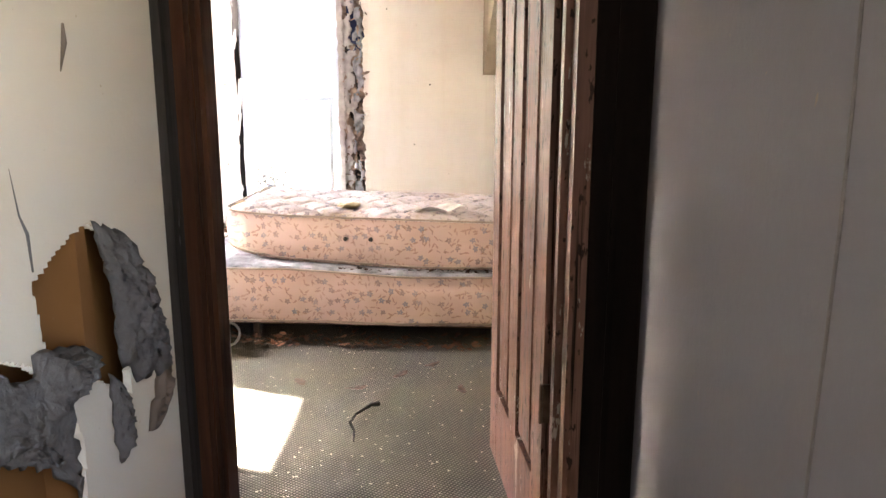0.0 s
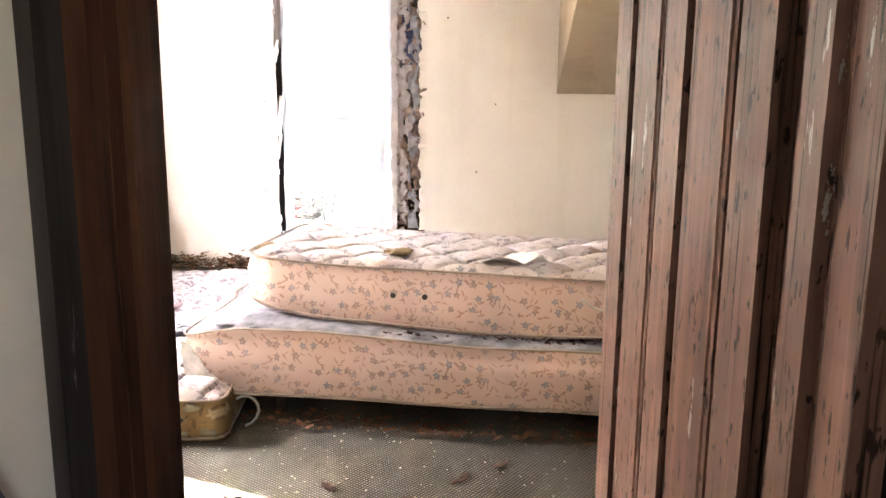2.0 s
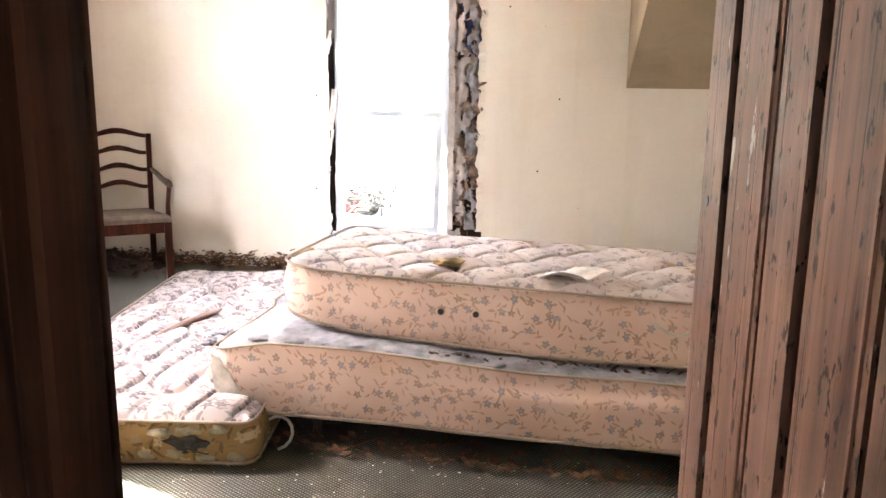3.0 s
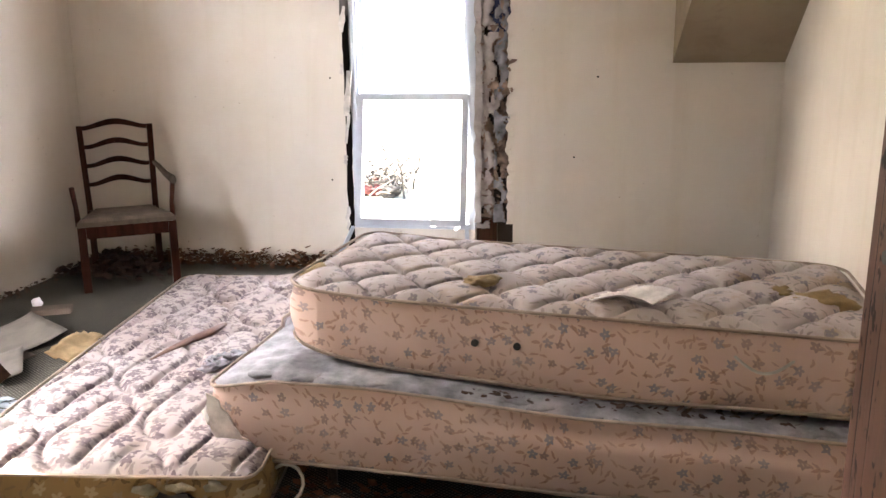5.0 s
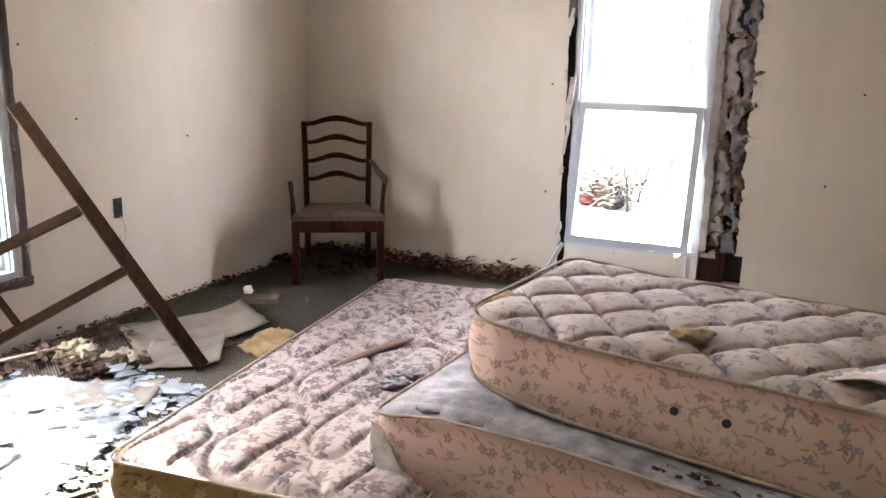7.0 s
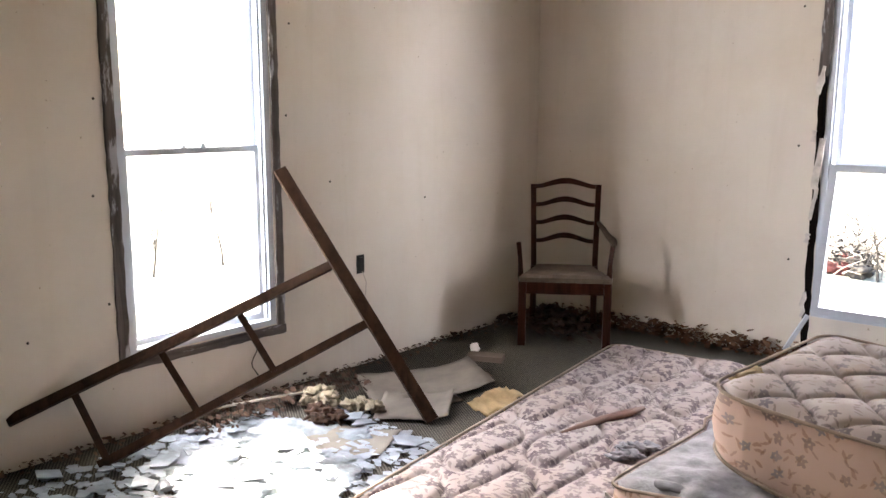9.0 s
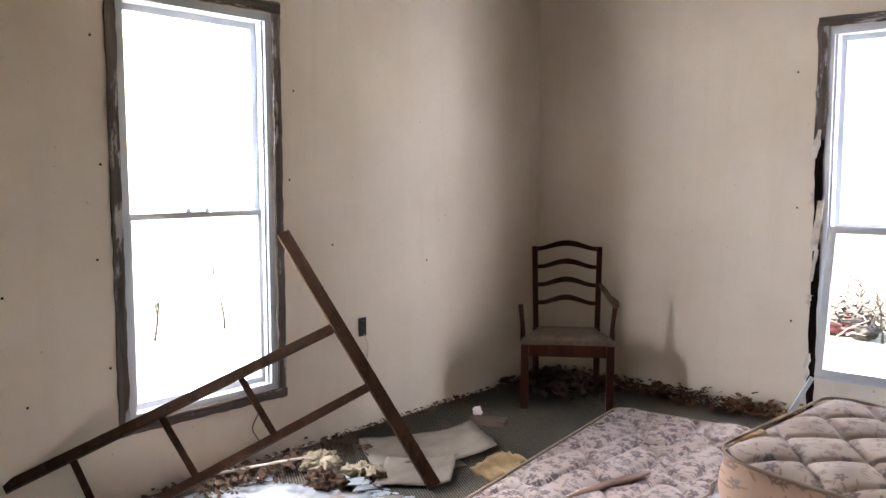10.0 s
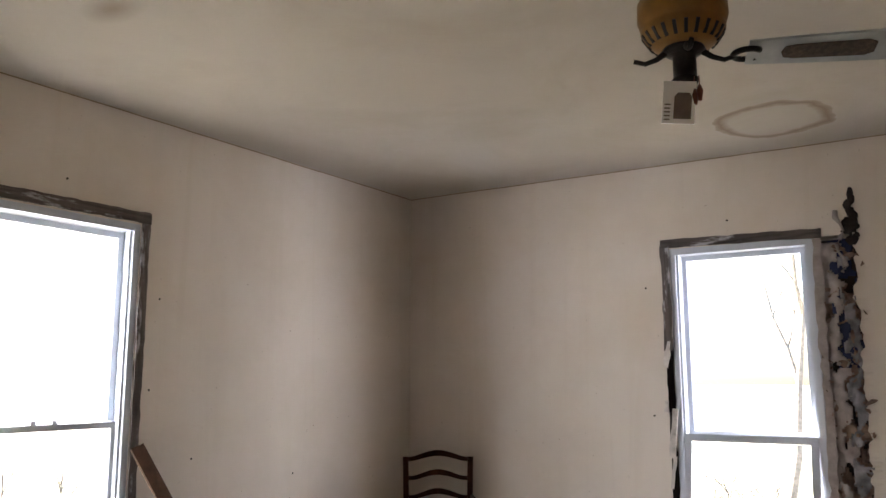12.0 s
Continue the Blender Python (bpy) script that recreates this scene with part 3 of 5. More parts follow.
part("stile", boxes((DW - ST, DW, -TH, 0, 0.012, 2.04)), DOOR_PEEL, door, bevel=0.006)
mid = DW / 2
part("muntin", boxes((mid - 0.055, mid + 0.055, -TH, 0, 0.27, 1.90)), DOOR_PEEL, door, bevel=0.004)
part("bottom_rail", boxes((ST, DW - ST, -TH, -0.001, 0.012, 0.27)), DOOR_WOOD, door, bevel=0.003)
part("top_rail", boxes((ST, DW - ST, -TH, -0.001, 1.90, 2.04)), DOOR_WOOD, door, bevel=0.003)
for x0, x1 in ((ST, mid - 0.055), (mid + 0.055, DW - ST)):
    part("panel", boxes((x0 + 0.024, x1 - 0.024, -TH + 0.012, -0.005, 0.294, 1.876)), DOOR_WOOD, door, bevel=0.006)
    # Black sheet behind the panel paints the shade in the grooves.
    part("panel_backing", boxes((x0, x1, -TH + 0.008, -0.030, 0.27, 1.90)), SHADE_TWIG_BLACK, door)
    part("moulding", boxes((x0 + 0.040, x0 + 0.046, -0.0048, -0.001, 0.30, 1.87)), DOOR_PEEL, door, bevel=0.0015)
lock = part("lock_plate", boxes((DW + 0.0005, DW + 0.003, -0.031, -0.008, 0.88, 1.06)), RUST, door, "dark lock plate", bevel=0.0008)
key = bmesh.new()
lathe(key, [(0.009, 0), (0.009, 0.0015)], 12)
bmesh.ops.transform(key, matrix=Matrix.Translation((DW - 0.045, 0.001, 1.10)) @ Matrix.Rotation(-math.pi / 2, 4, "X"), verts=key.verts)
part("keyhole", key, BLACK, door)
for z in (0.52, 1.72):
    h = part("hinge", boxes((-0.004, 0.003, -0.030, 0.004, z - 0.05, z + 0.05)), RUST, door, "dark steel hinge leaf", bevel=0.001)
    kn = bmesh.new()
    tube(kn, [(-0.004, 0.006, z - 0.05), (-0.004, 0.006, z + 0.05)], 0.005, 10)
    part("knuckle", kn, RUST, h)


# ---- windows ----
def ragged_board(rr, a, b, wide, thick, normal, jitter=0.006):
    """A rough strip from a to b lying on a wall, its edges chewed."""
    a, b, normal = Vector(a), Vector(b), Vector(normal)
    d = b - a
    s = d.normalized().cross(normal).normalized()
    k = max(4, int(d.length / 0.045))
    bm = bmesh.new()
    rows = []
    for i in range(k + 1):
        p = a + d * i / k
        l0, r0 = -wide / 2 + rr.uniform(-jitter, jitter), wide / 2 + rr.uniform(-jitter, jitter)
        h = thick * rr.uniform(0.75, 1.15)
        rows.append([bm.verts.new(q) for q in (p + s * l0, p + s * r0, p + s * r0 + normal * h, p + s * l0 + normal * h)])
    for r0, r1 in zip(rows, rows[1:]):
        for q in range(4):
            bm.faces.new((r0[q], r0[(q + 1) % 4], r1[(q + 1) % 4], r1[q]))
    bm.faces.new(rows[0][::-1])
    bm.faces.new(rows[-1])
    return bm


def sash(parent, w, h, m, name="sash", bar=0.042, deep=0.03, top=None):
    s = part(name, boxes((-w / 2, -w / 2 + bar, -deep / 2, deep / 2, 0, h), (w / 2 - bar, w / 2, -deep / 2, deep / 2, 0, h),
                         (-w / 2 + bar, w / 2 - bar, -deep / 2, deep / 2, 0, bar), (-w / 2 + bar, w / 2 - bar, -deep / 2, deep / 2, h - (top or bar), h)), VINYL, parent)
    s.matrix_local = m
    g = part("pane", boxes((-w / 2 + bar - 0.004, w / 2 - bar + 0.004, -0.002, 0.002, bar - 0.004, h - (top or bar) + 0.004)), GLASS, s)
    g.visible_shadow = False
    return s


rr = random.Random(11)
# west window: in its own axes x runs along the wall, y out of the room
w1m = Matrix.Translation((XW, (W1[0] + W1[1]) / 2, 0)) @ Matrix.Rotation(math.pi / 2, 4, "Z")
win1 = empty("window_1", WEST @ w1m, "white double-hung window in a stripped rough wood surround", "window", kind="structure")
hw = (W1[1] - W1[0]) / 2
for sx in (-1, 1):
    part("window_frame", boxes((min(sx * hw, sx * (hw - 0.035)), max(sx * hw, sx * (hw - 0.035)), 0.004, 0.125, W1[2], W1[3])), VINYL, win1, bevel=0.003)
    part("track", boxes((min(sx * (hw - 0.035), sx * (hw - 0.048)), max(sx * (hw - 0.035), sx * (hw - 0.048)), 0.02, 0.045, W1[2] + 0.03, W1[3] - 0.035)), VINYL, win1)
    part("surround", ragged_board(rr, (sx * (hw + 0.024), 0, 0.235), (sx * (hw + 0.024), 0, 2.225), 0.046, 0.012, (0, -1, 0), 0.003), ROUGH_TRIM, win1, "stripped rough wood")
part("window_frame", boxes((-hw + 0.035, hw - 0.035, 0.004, 0.125, W1[3] - 0.035, W1[3])), VINYL, win1, bevel=0.003)
part("window_sill", boxes((-hw + 0.035, hw - 0.035, 0.002, 0.135, W1[2], W1[2] + 0.03)), VINYL, win1, bevel=0.003)
part("surround", ragged_board(rr, (-hw - 0.05, 0, 2.195), (hw + 0.05, 0, 2.195), 0.054, 0.014, (0, -1, 0), 0.003), ROUGH_ACROSS, win1)
part("surround", ragged_board(rr, (-hw - 0.05, 0, 0.262), (hw + 0.05, 0, 0.262), 0.046, 0.014, (0, -1, 0), 0.003), ROUGH_ACROSS, win1)
sash(win1, 2 * hw - 0.075, 0.94, Matrix.Translation((0, 0.095, 1.18)), "upper_sash", 0.03)
sash(win1, 2 * hw - 0.075, 0.88, Matrix.Translation((0, 0.062, 0.325)), "lower_sash", 0.03)
for x in (-0.05, 0.05):
    part("sash_latch", boxes((x - 0.012, x + 0.012, 0.05, 0.075, 1.2045, 1.222)), VINYL, win1, bevel=0.003)

# north window: the lower sash has dropped out of its track and leans into the room
w2m = Matrix.Translation(((W2[0] + W2[1]) / 2, YN, 0))
win2 = empty("window_2", NORTH @ w2m, "white double-hung window with its lower sash tilted inward", "window", kind="structure")
hw2 = (W2[1] - W2[0]) / 2
for sx in (-1, 1):
    part("window_frame", boxes((min(sx * hw2, sx * (hw2 - 0.03)), max(sx * hw2, sx * (hw2 - 0.03)), 0.004, 0.125, W2[2], W2[3])), VINYL, win2, bevel=0.003)
    part("track", boxes((min(sx * (hw2 - 0.03), sx * (hw2 - 0.042)), max(sx * (hw2 - 0.03), sx * (hw2 - 0.042)), 0.02, 0.05, W2[2] + 0.03, W2[3] - 0.035)), VINYL, win2)
part("window_frame", boxes((-hw2 + 0.03, hw2 - 0.03, 0.004, 0.125, W2[3] - 0.035, W2[3])), VINYL, win2, bevel=0.003)
part("window_sill", boxes((-hw2 + 0.03, hw2 - 0.03, 0.002, 0.138, W2[2], W2[2] + 0.03)), VINYL, win2, bevel=0.003)
part("surround", ragged_board(rr, (-hw2 - 0.022, 0, 1.55), (-hw2 - 0.022, 0, 2.16), 0.05, 0.012, (0, -1, 0), 0.005), ROUGH_TRIM, win2)
# A black strip laid on the wall, painting the shade of an open gap.
part("torn_gap_shade", ragged_board(rr, (-hw2 - 0.020, 0, 0.12), (-hw2 - 0.020, 0, 1.56), 0.036, 0.006, (0, -1, 0), 0.004), SHADE_TWIG_BLACK, win2, "black strip for the shaded gap where the surround is torn off")
for z0, z1, x0, x1 in ((1.46, 1.60, -0.046, -0.016), (1.22, 1.28, -0.050, -0.038), (0.98, 1.24, -0.030, -0.004), (0.82, 0.99, -0.034, -0.012), (0.70, 0.75, -0.050, -0.036), (0.30, 0.44, -0.046, -0.030)):
    part("torn_sliver", ragged_board(rr, (-hw2 + x0, -0.006, z0), (-hw2 + x1, -0.012, z1), 0.022, 0.008, (0, -1, 0), 0.008), CLOTH_SCRAP, win2, "torn pale paper sliver")
part("surround", ragged_board(rr, (-hw2 - 0.045, 0, 2.140), (hw2 + 0.045, 0, 2.128), 0.046, 0.014, (0, -1, 0), 0.003), ROUGH_ACROSS, win2)
part("surround", ragged_board(rr, (hw2 + 0.02, 0, 0.36), (hw2 + 0.02, 0, 2.10), 0.04, 0.012, (0, -1, 0), 0.008), FOIL, win2, "torn paper facing")
sash(win2, 2 * hw2 - 0.085, 0.98, Matrix.Translation((0, 0.095, 1.095)), "upper_sash", 0.028)
sash(win2, 2 * hw2 - 0.075, 0.765, Matrix.Translation((0, -0.145, 0.36)) @ Matrix.Rotation(radians(-12.5), 4, "X"), "lower_sash", 0.036, 0.024)
for sx in (-1, 1):
    b = bmesh.new()
    beam(b, (sx * (hw2 - 0.03), -0.16, 0.35), (sx * (hw2 + 0.06 - 0.08 * (sx > 0)), -0.20, 0.16), 0.022, 0.02)
    part("loose_track", b, VINYL, win2)

SILL_SCRAPS = ((-1.20, 6.62, 0.16, 0.5), (-1.08, 6.60, 0.13, -0.4), (-1.34, 6.66, 0.12, 1.2))

# the torn strip of wall beside the north window
gap = empty("torn_wall_strip", NORTH @ Matrix.Translation((-0.86, YN, 0.2)), "ragged torn-open wall strip full of shredded insulation", "wall damage", kind="structure")
rg = random.Random(21)


def shreds(r, count, size, xr, zr, yr, out=0.03):
    """Torn scraps standing out of the gap at all angles."""
    bm = bmesh.new()
    for _ in range(count):
        x, z, y = r.uniform(*xr), r.uniform(*zr), r.uniform(*yr)
        a0, w, h = r.uniform(0, 3.14), size * r.uniform(0.3, 1.0), size * r.uniform(0.6, 2.0)
        ca, sa = math.cos(a0), math.sin(a0)
        bend, lean = r.uniform(-1, 1) * out, r.uniform(-1, 1) * out
        rows = []
        for k in range(4):
            t = k / 3 - 0.5
            ww = w * (1 - 0.8 * abs(t)) * r.uniform(0.6, 1.2)
            rows.append([bm.verts.new((x + ca * u - sa * h * t, y + bend * (4 * t * t - 0.5) + lean * u / w, z + sa * u + ca * h * t)) for u in (-ww / 2, ww / 2)])
        for p, q in zip(rows, rows[1:]):
            bm.faces.new((p[0], p[1], q[1], q[0]))
    return bm


# Near-black back sheet: the darkness inside the cavity is put into its colour.
part("cavity_back", boxes((-0.128, 0.093, 0.082, 0.098, -0.015, 1.90)), CAVITY_SHADE, gap)


def torn_sheet(seed, xr, zr, out, cell, open_from, wave, free_edge=0.0):
    """A crumpled, holed sheet hanging in the gap; its right edge is bitten into lobes."""
    bm = bmesh.new()
    nx, nz = int((xr[1] - xr[0]) / cell), int((zr[1] - zr[0]) / cell)
    vs = {}

    def at(i, j):
        if (i, j) not in vs:
            x, z = xr[0] + i * cell, zr[0] + j * cell
            fold = abs(noise.noise(Vector((x * 13, seed, z * 7)))) + 0.35 * noise.noise(Vector((x * 30, seed, z * 22)))
            x += 0.45 * cell * noise.noise(Vector((i * 0.7, j * 0.9, seed)))
            vs[(i, j)] = bm.verts.new((x, out - wave * fold, z + 0.4 * cell * noise.noise(Vector((j * 0.8, i * 0.6, seed)))))
        return vs[(i, j)]
    for i in range(nx):
        for j in range(nz):
            x, z = xr[0] + (i + 0.5) * cell, zr[0] + (j + 0.5) * cell
            lobe = xr[1] - free_edge * (0.5 + noise.noise(Vector((seed, 0, z * 10))) + 0.4 * noise.noise(Vector((seed, 2, z * 31))))
            if x < lobe and noise.noise(Vector((x * 15, seed + 3, z * 7.5))) < open_from:
                bm.faces.new((at(i, j), at(i + 1, j), at(i + 1, j + 1), at(i, j + 1)))
    return bm


def solid(ob, thick=0.004):
    ob.modifiers.new("thickness", "SOLIDIFY").thickness = thick
    return ob


solid(tagged(part("insulation", torn_sheet(3.3, (-0.115, 0.085), (0.16, 1.62), 0.045, 0.010, 0.17, 0.065, 0.06), INSUL, gap, smooth=True), "brown matted insulation with holes torn through"))
solid(tagged(part("torn_facing", torn_sheet(8.1, (-0.122, 0.015), (0.12, 1.88), 0.012, 0.009, 0.30, 0.030, 0.07), FOIL, gap, smooth=True), "crumpled pale paper facing"), 0.002)
solid(tagged(part("rag", torn_sheet(5.7, (-0.06, 0.07), (1.25, 1.90), 0.022, 0.010, 0.22, 0.035, 0.05), NAVY, gap, smooth=True), "dark blue torn rag"), 0.003)
solid(tagged(part("grey_batting", torn_sheet(1.9, (-0.02, 0.075), (0.16, 1.80), 0.012, 0.009, 0.02, 0.035, 0.05), BATTING, gap, smooth=True), "grey wads of torn batting"), 0.004)
tagged(part("shreds", shreds(rg, 150, 0.035, (-0.10, 0.085), (0.16, 1.88), (-0.005, 0.03), 0.03), INSUL, gap), "frayed brown shreds", kind="stuff")
# Dark lumps on the wall face stand in for the shaded crack above.
bm = bmesh.new()
for k in range(9):
    lump(bm, (0.055 + 0.012 * math.sin(k * 1.9), -0.002, 1.88 + 0.030 * k), (0.030 - 0.0018 * k + 0.014 * (k in (2, 3)), 0.010, 0.028), 80 + k, 2, 0.5)
part("torn_top_shade", bm, CAVITY_SHADE, gap, "black lumps for the dark of the torn crack at the upper end", smooth=True)
bm = bmesh.new()
tube(bm, [(0.0 + 0.018 * math.sin(k * 1.3), -0.008 - 0.006 * math.cos(k), 1.72 + 0.035 * k) for k in range(10)], [0.010 + 0.005 * math.sin(k * 1.7) for k in range(10)], 8)
part("curled_paper", bm, FOIL, gap, "curled strip of grey paper", smooth=True)
bm = bmesh.new()
pr = None
for k in range(90):
    z = 0.15 + 1.80 * k / 90
    x = 0.070 + 0.030 * noise.noise(Vector((0, 0, z * 9))) + 0.020 * noise.noise(Vector((0, 4, z * 30))) - 0.012
    cur = [bm.verts.new(p) for p in ((x, -0.003 - 0.02 * abs(noise.noise(Vector((1, 0, z * 17)))), z), (0.12, 0.003, z), (0.12, 0.006, z), (x + 0.004, 0.012, z))]
    if pr:
        for q in range(4):
            bm.faces.new((pr[q], pr[(q + 1) % 4], cur[(q + 1) % 4], cur[q]))
    pr = cur
part("wallboard_edge", bm, WALL, gap)
part("stud", boxes((-0.12, 0.0, 0.02, 0.080, -0.01, 0.18)), DARK_WOOD, gap)

# sloping soffit in the north-east corner
bm = bmesh.new()
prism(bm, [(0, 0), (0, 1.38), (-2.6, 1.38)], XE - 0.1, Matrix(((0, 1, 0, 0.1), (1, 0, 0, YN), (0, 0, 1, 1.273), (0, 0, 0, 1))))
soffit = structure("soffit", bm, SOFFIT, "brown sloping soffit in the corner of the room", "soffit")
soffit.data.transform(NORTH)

# joint between walls and ceiling: brown tubes drawn as its slight shading
WEST_S, CORNER, NORTH_E = (-3.331, YS, ZC - 0.003), (-3.598, 6.598, ZC - 0.003), (XE, 7.013, ZC - 0.003)
for a, b in ((WEST_S, CORNER), (CORNER, NORTH_E)):
    bm = bmesh.new()
    tube(bm, [Vector(a).lerp(Vector(b), k / 30) + Vector((0, 0, 0.003 * noise.noise(Vector((k * 0.7, a[0], 0))))) for k in range(31)], 0.003, 6)
    structure("trim", bm, SOFFIT, "thin brown strip drawn as the shading along the ceiling joint", "trim")

# nails left in the walls round the windows
rn = random.Random(15)
spots = [(XW, 3.62, z) for z in (0.55, 1.02, 1.42, 1.95)] + [(XW, 4.63, z) for z in (0.9, 1.35, 1.8)] + [(XW, 4.1, 2.31), (XW, 5.62, 0.86), (XW, 3.2, 0.9), (XW, 4.9, 1.0), (XW, 3.3, 0.45)]
spots += [(x, YN, z) for x, z in ((-1.86, 1.9), (-1.84, 1.2), (-1.85, 0.6), (-1.4, 2.24), (-0.62, 1.75), (-0.3, 1.2), (-0.42, 0.75), (-0.6, 1.95))]
for x, y, z in spots:
    bm = bmesh.new()
    lathe(bm, [(0.0055, 0.0), (0.006, 0.003), (0.003, 0.005)], 8)
    turn = Matrix.Rotation(math.pi / 2, 4, "Y") if x == XW else Matrix.Rotation(math.pi / 2, 4, "X")
    nail = part("nail", bm, IRON)
    nail.matrix_world = (WEST if x == XW else NORTH) @ Matrix.Translation((x, y + rn.uniform(-0.02, 0.02) * (x == XW), z)) @ turn
    tagged(nail, "small dark nail head in the painted wall", "nail", group="nails in the walls")

# outlet with its plate gone
outlet = empty("wall_outlet", WEST @ Matrix.Translation((XW, 5.10, 0.52)), "black wall outlet without its cover, wire hanging", "outlet")
part("outlet_box", boxes((-0.02, 0.004, -0.028, 0.028, -0.05, 0.055)), BLACK, outlet, bevel=0.002)
part("receptacle", boxes((0.0045, 0.012, -0.016, 0.016, -0.035, 0.04)), IRON, outlet, bevel=0.002)
bm = bmesh.new()
tube(bm, [(0.006, 0.01, -0.04), (0.02, 0.025, -0.10), (0.02, 0.02, -0.17), (0.015, 0.0, -0.19), (0.012, -0.008, -0.14)], 0.0028, 6)
part("wire", bm, ROPE, outlet)
cable = bmesh.new()
tube(cable, [(XW + 0.004, 4.37 + 0.02 * math.sin(k * 0.9), 0.24 - 0.024 * k) for k in range(9)], 0.003, 6)
wire = part("wire", cable, IRON)
wire.data.transform(WEST)
tagged(wire, "thin dark wire hanging under the window", "wire")


# ---- mattresses ----
def mattress_mesh(L, W, H, height, cell=0.012, corner=0.09, edge=0.03, shape=None):
    """A padded block with rounded plan corners. height(x, y) gives the quilting of the top; shape moves every point."""
    nx, ny = int(L / cell), int(W / cell)
    top, side = bmesh.new(), bmesh.new()
    hx, hy = L / 2, W / 2

    def plan(u, v):
        x, y = u * hx, v * hy
        ax, ay = abs(x) - (hx - corner), abs(y) - (hy - corner)
        if ax > 0 and ay > 0:
            m = max(ax, ay)
            r = math.hypot(ax, ay)
            x = math.copysign(hx - corner + ax * m / r, x)
            y = math.copysign(hy - corner + ay * m / r, y)
        return x, y
    fix = shape or (lambda p: p)
    grid = [[None] * (ny + 1) for _ in range(nx + 1)]
    for i in range(nx + 1):
        for j in range(ny + 1):
            x, y = plan(2 * i / nx - 1, 2 * j / ny - 1)
            d = min(hx - abs(x), hy - abs(y))
            roll = -edge * max(0, 1 - d / (2.2 * edge)) ** 2
            grid[i][j] = top.verts.new(fix(Vector((x, y, H + roll + height(x, y) * min(1, d / 0.05)))))
    for i in range(nx):
        for j in range(ny):
            top.faces.new((grid[i][j], grid[i + 1][j], grid[i + 1][j + 1], grid[i][j + 1]))
    border = [(i, 0) for i in range(nx)] + [(nx, j) for j in range(ny)] + [(i, ny) for i in range(nx, 0, -1)] + [(0, j) for j in range(ny, 0, -1)]
    rim = [plan(2 * i / nx - 1, 2 * j / ny - 1) for i, j in border]
    rows, lines = [], []
    nz = 9
    for k in range(nz + 1):
        t = k / nz
        bulge = 0.016 * math.sin(math.pi * t) + 0.003
        row = []
        for x, y in rim:
            d = Vector((x if abs(abs(x) - hx) < corner else 0, y if abs(abs(y) - hy) < corner else 0, 0)).normalized()
            wr = 0.004 * noise.noise(Vector((x * 9, y * 9, t * 3)))
            row.append(side.verts.new(fix(Vector((x, y, (H - edge) * (1 - t))) + d * (bulge + wr))))
        rows.append(row)
    n = len(rim)
    for a, b in zip(rows, rows[1:]):
        for q in range(n):
            side.faces.new((a[q], a[(q + 1) % n], b[(q + 1) % n], b[q]))
    side.faces.new(rows[-1])
    loops = []
    for z in (H - edge * 0.7, 0.012):
        pts = []
        for x, y in rim + rim[:1]:
            d = Vector((x if abs(abs(x) - hx) < corner else 0, y if abs(abs(y) - hy) < corner else 0, 0)).normalized()
            pts.append(fix(Vector((x, y, z)) + d * 0.010))
        b = bmesh.new()
        tube(b, pts, 0.005, 6)
        loops.append(b)
    return top, side, loops


def mattress(name, m, L, W, H, height, top_mat, side_mat, label, shape=None, **kw):
    ob = empty(name, m, label, "mattress", group="mattresses in the bedroom")
    top, side, loops = mattress_mesh(L, W, H, height, shape=shape, **kw)
    part("quilted_top", top, top_mat, ob, smooth=True)
    part("side_band", side, side_mat, ob, smooth=True)
    for b in loops:
        part("piping", b, PIPING, ob, smooth=True)
    return ob


def tri(x):
    return abs((x % 1) - 0.5) * 2


def diamond(x, y):
    """Puffed diamonds between thin sunken seams."""
    a, b = 1 - tri((x * 1.2 + y) / 0.27), 1 - tri((x * 1.2 - y) / 0.27)
    seam = max(math.exp(-(a * 0.086 / 0.0075) ** 2), math.exp(-(b * 0.086 / 0.0075) ** 2))
    return 0.026 * (max(0, a * b) ** 0.33 - 0.8) - 0.014 * seam + 0.004 * noise.noise(Vector((x * 8, y * 8, 0)))


def loops_quilt(x, y):
    """Long slanting ovals in shifted rows, stitched round their rims, with a stitched tail between them."""
    pitch, run = 0.232, 0.54
    c = math.floor(y / pitch)
    v = y - (c + 0.5) * pitch
    s = x + 0.19 * c
    u = s - (math.floor(s / run) + 0.5) * run
    uu, vv = u + 0.10 * v, v - 0.13 * u + 0.03 * math.sin(u * 12)
    e = ((abs(uu) / 0.235) ** 2.3 + (abs(vv) / 0.083) ** 2.3) ** (1 / 2.3)
    d = (e - 1) * 0.083
    rim = math.exp(-(d / 0.0075) ** 2)
    tail = math.exp(-((vv + 0.113) / 0.007) ** 2) * (1 if abs(uu) < 0.16 else 0)
    puff = 0.016 * max(0, 1 - e ** 2) ** 0.5 + 0.007 * min(1, max(0, d) / 0.03)
    return puff - 0.014 * max(rim, 0.6 * tail) + 0.006 * noise.noise(Vector((x * 5, y * 5, 2)))


# floor mattress
M3 = Matrix.Translation((-1.765, 4.86, 0.0)) @ Matrix.Rotation(radians(101), 4, "Z")
mat3 = mattress("floor_mattress", M3, 2.13, 0.96, 0.175, loops_quilt, TICK_MAUVE, TICK_GOLD, "mauve leaf-patterned mattress lying on the carpet, end torn", edge=0.022, corner=0.045, cell=0.008)
# No hole is cut: a black lump paints the shade inside it.
bm = bmesh.new()
lump(bm, (-1.068, -0.27, 0.080), (0.026, 0.085, 0.036), 31, 3, 0.6)
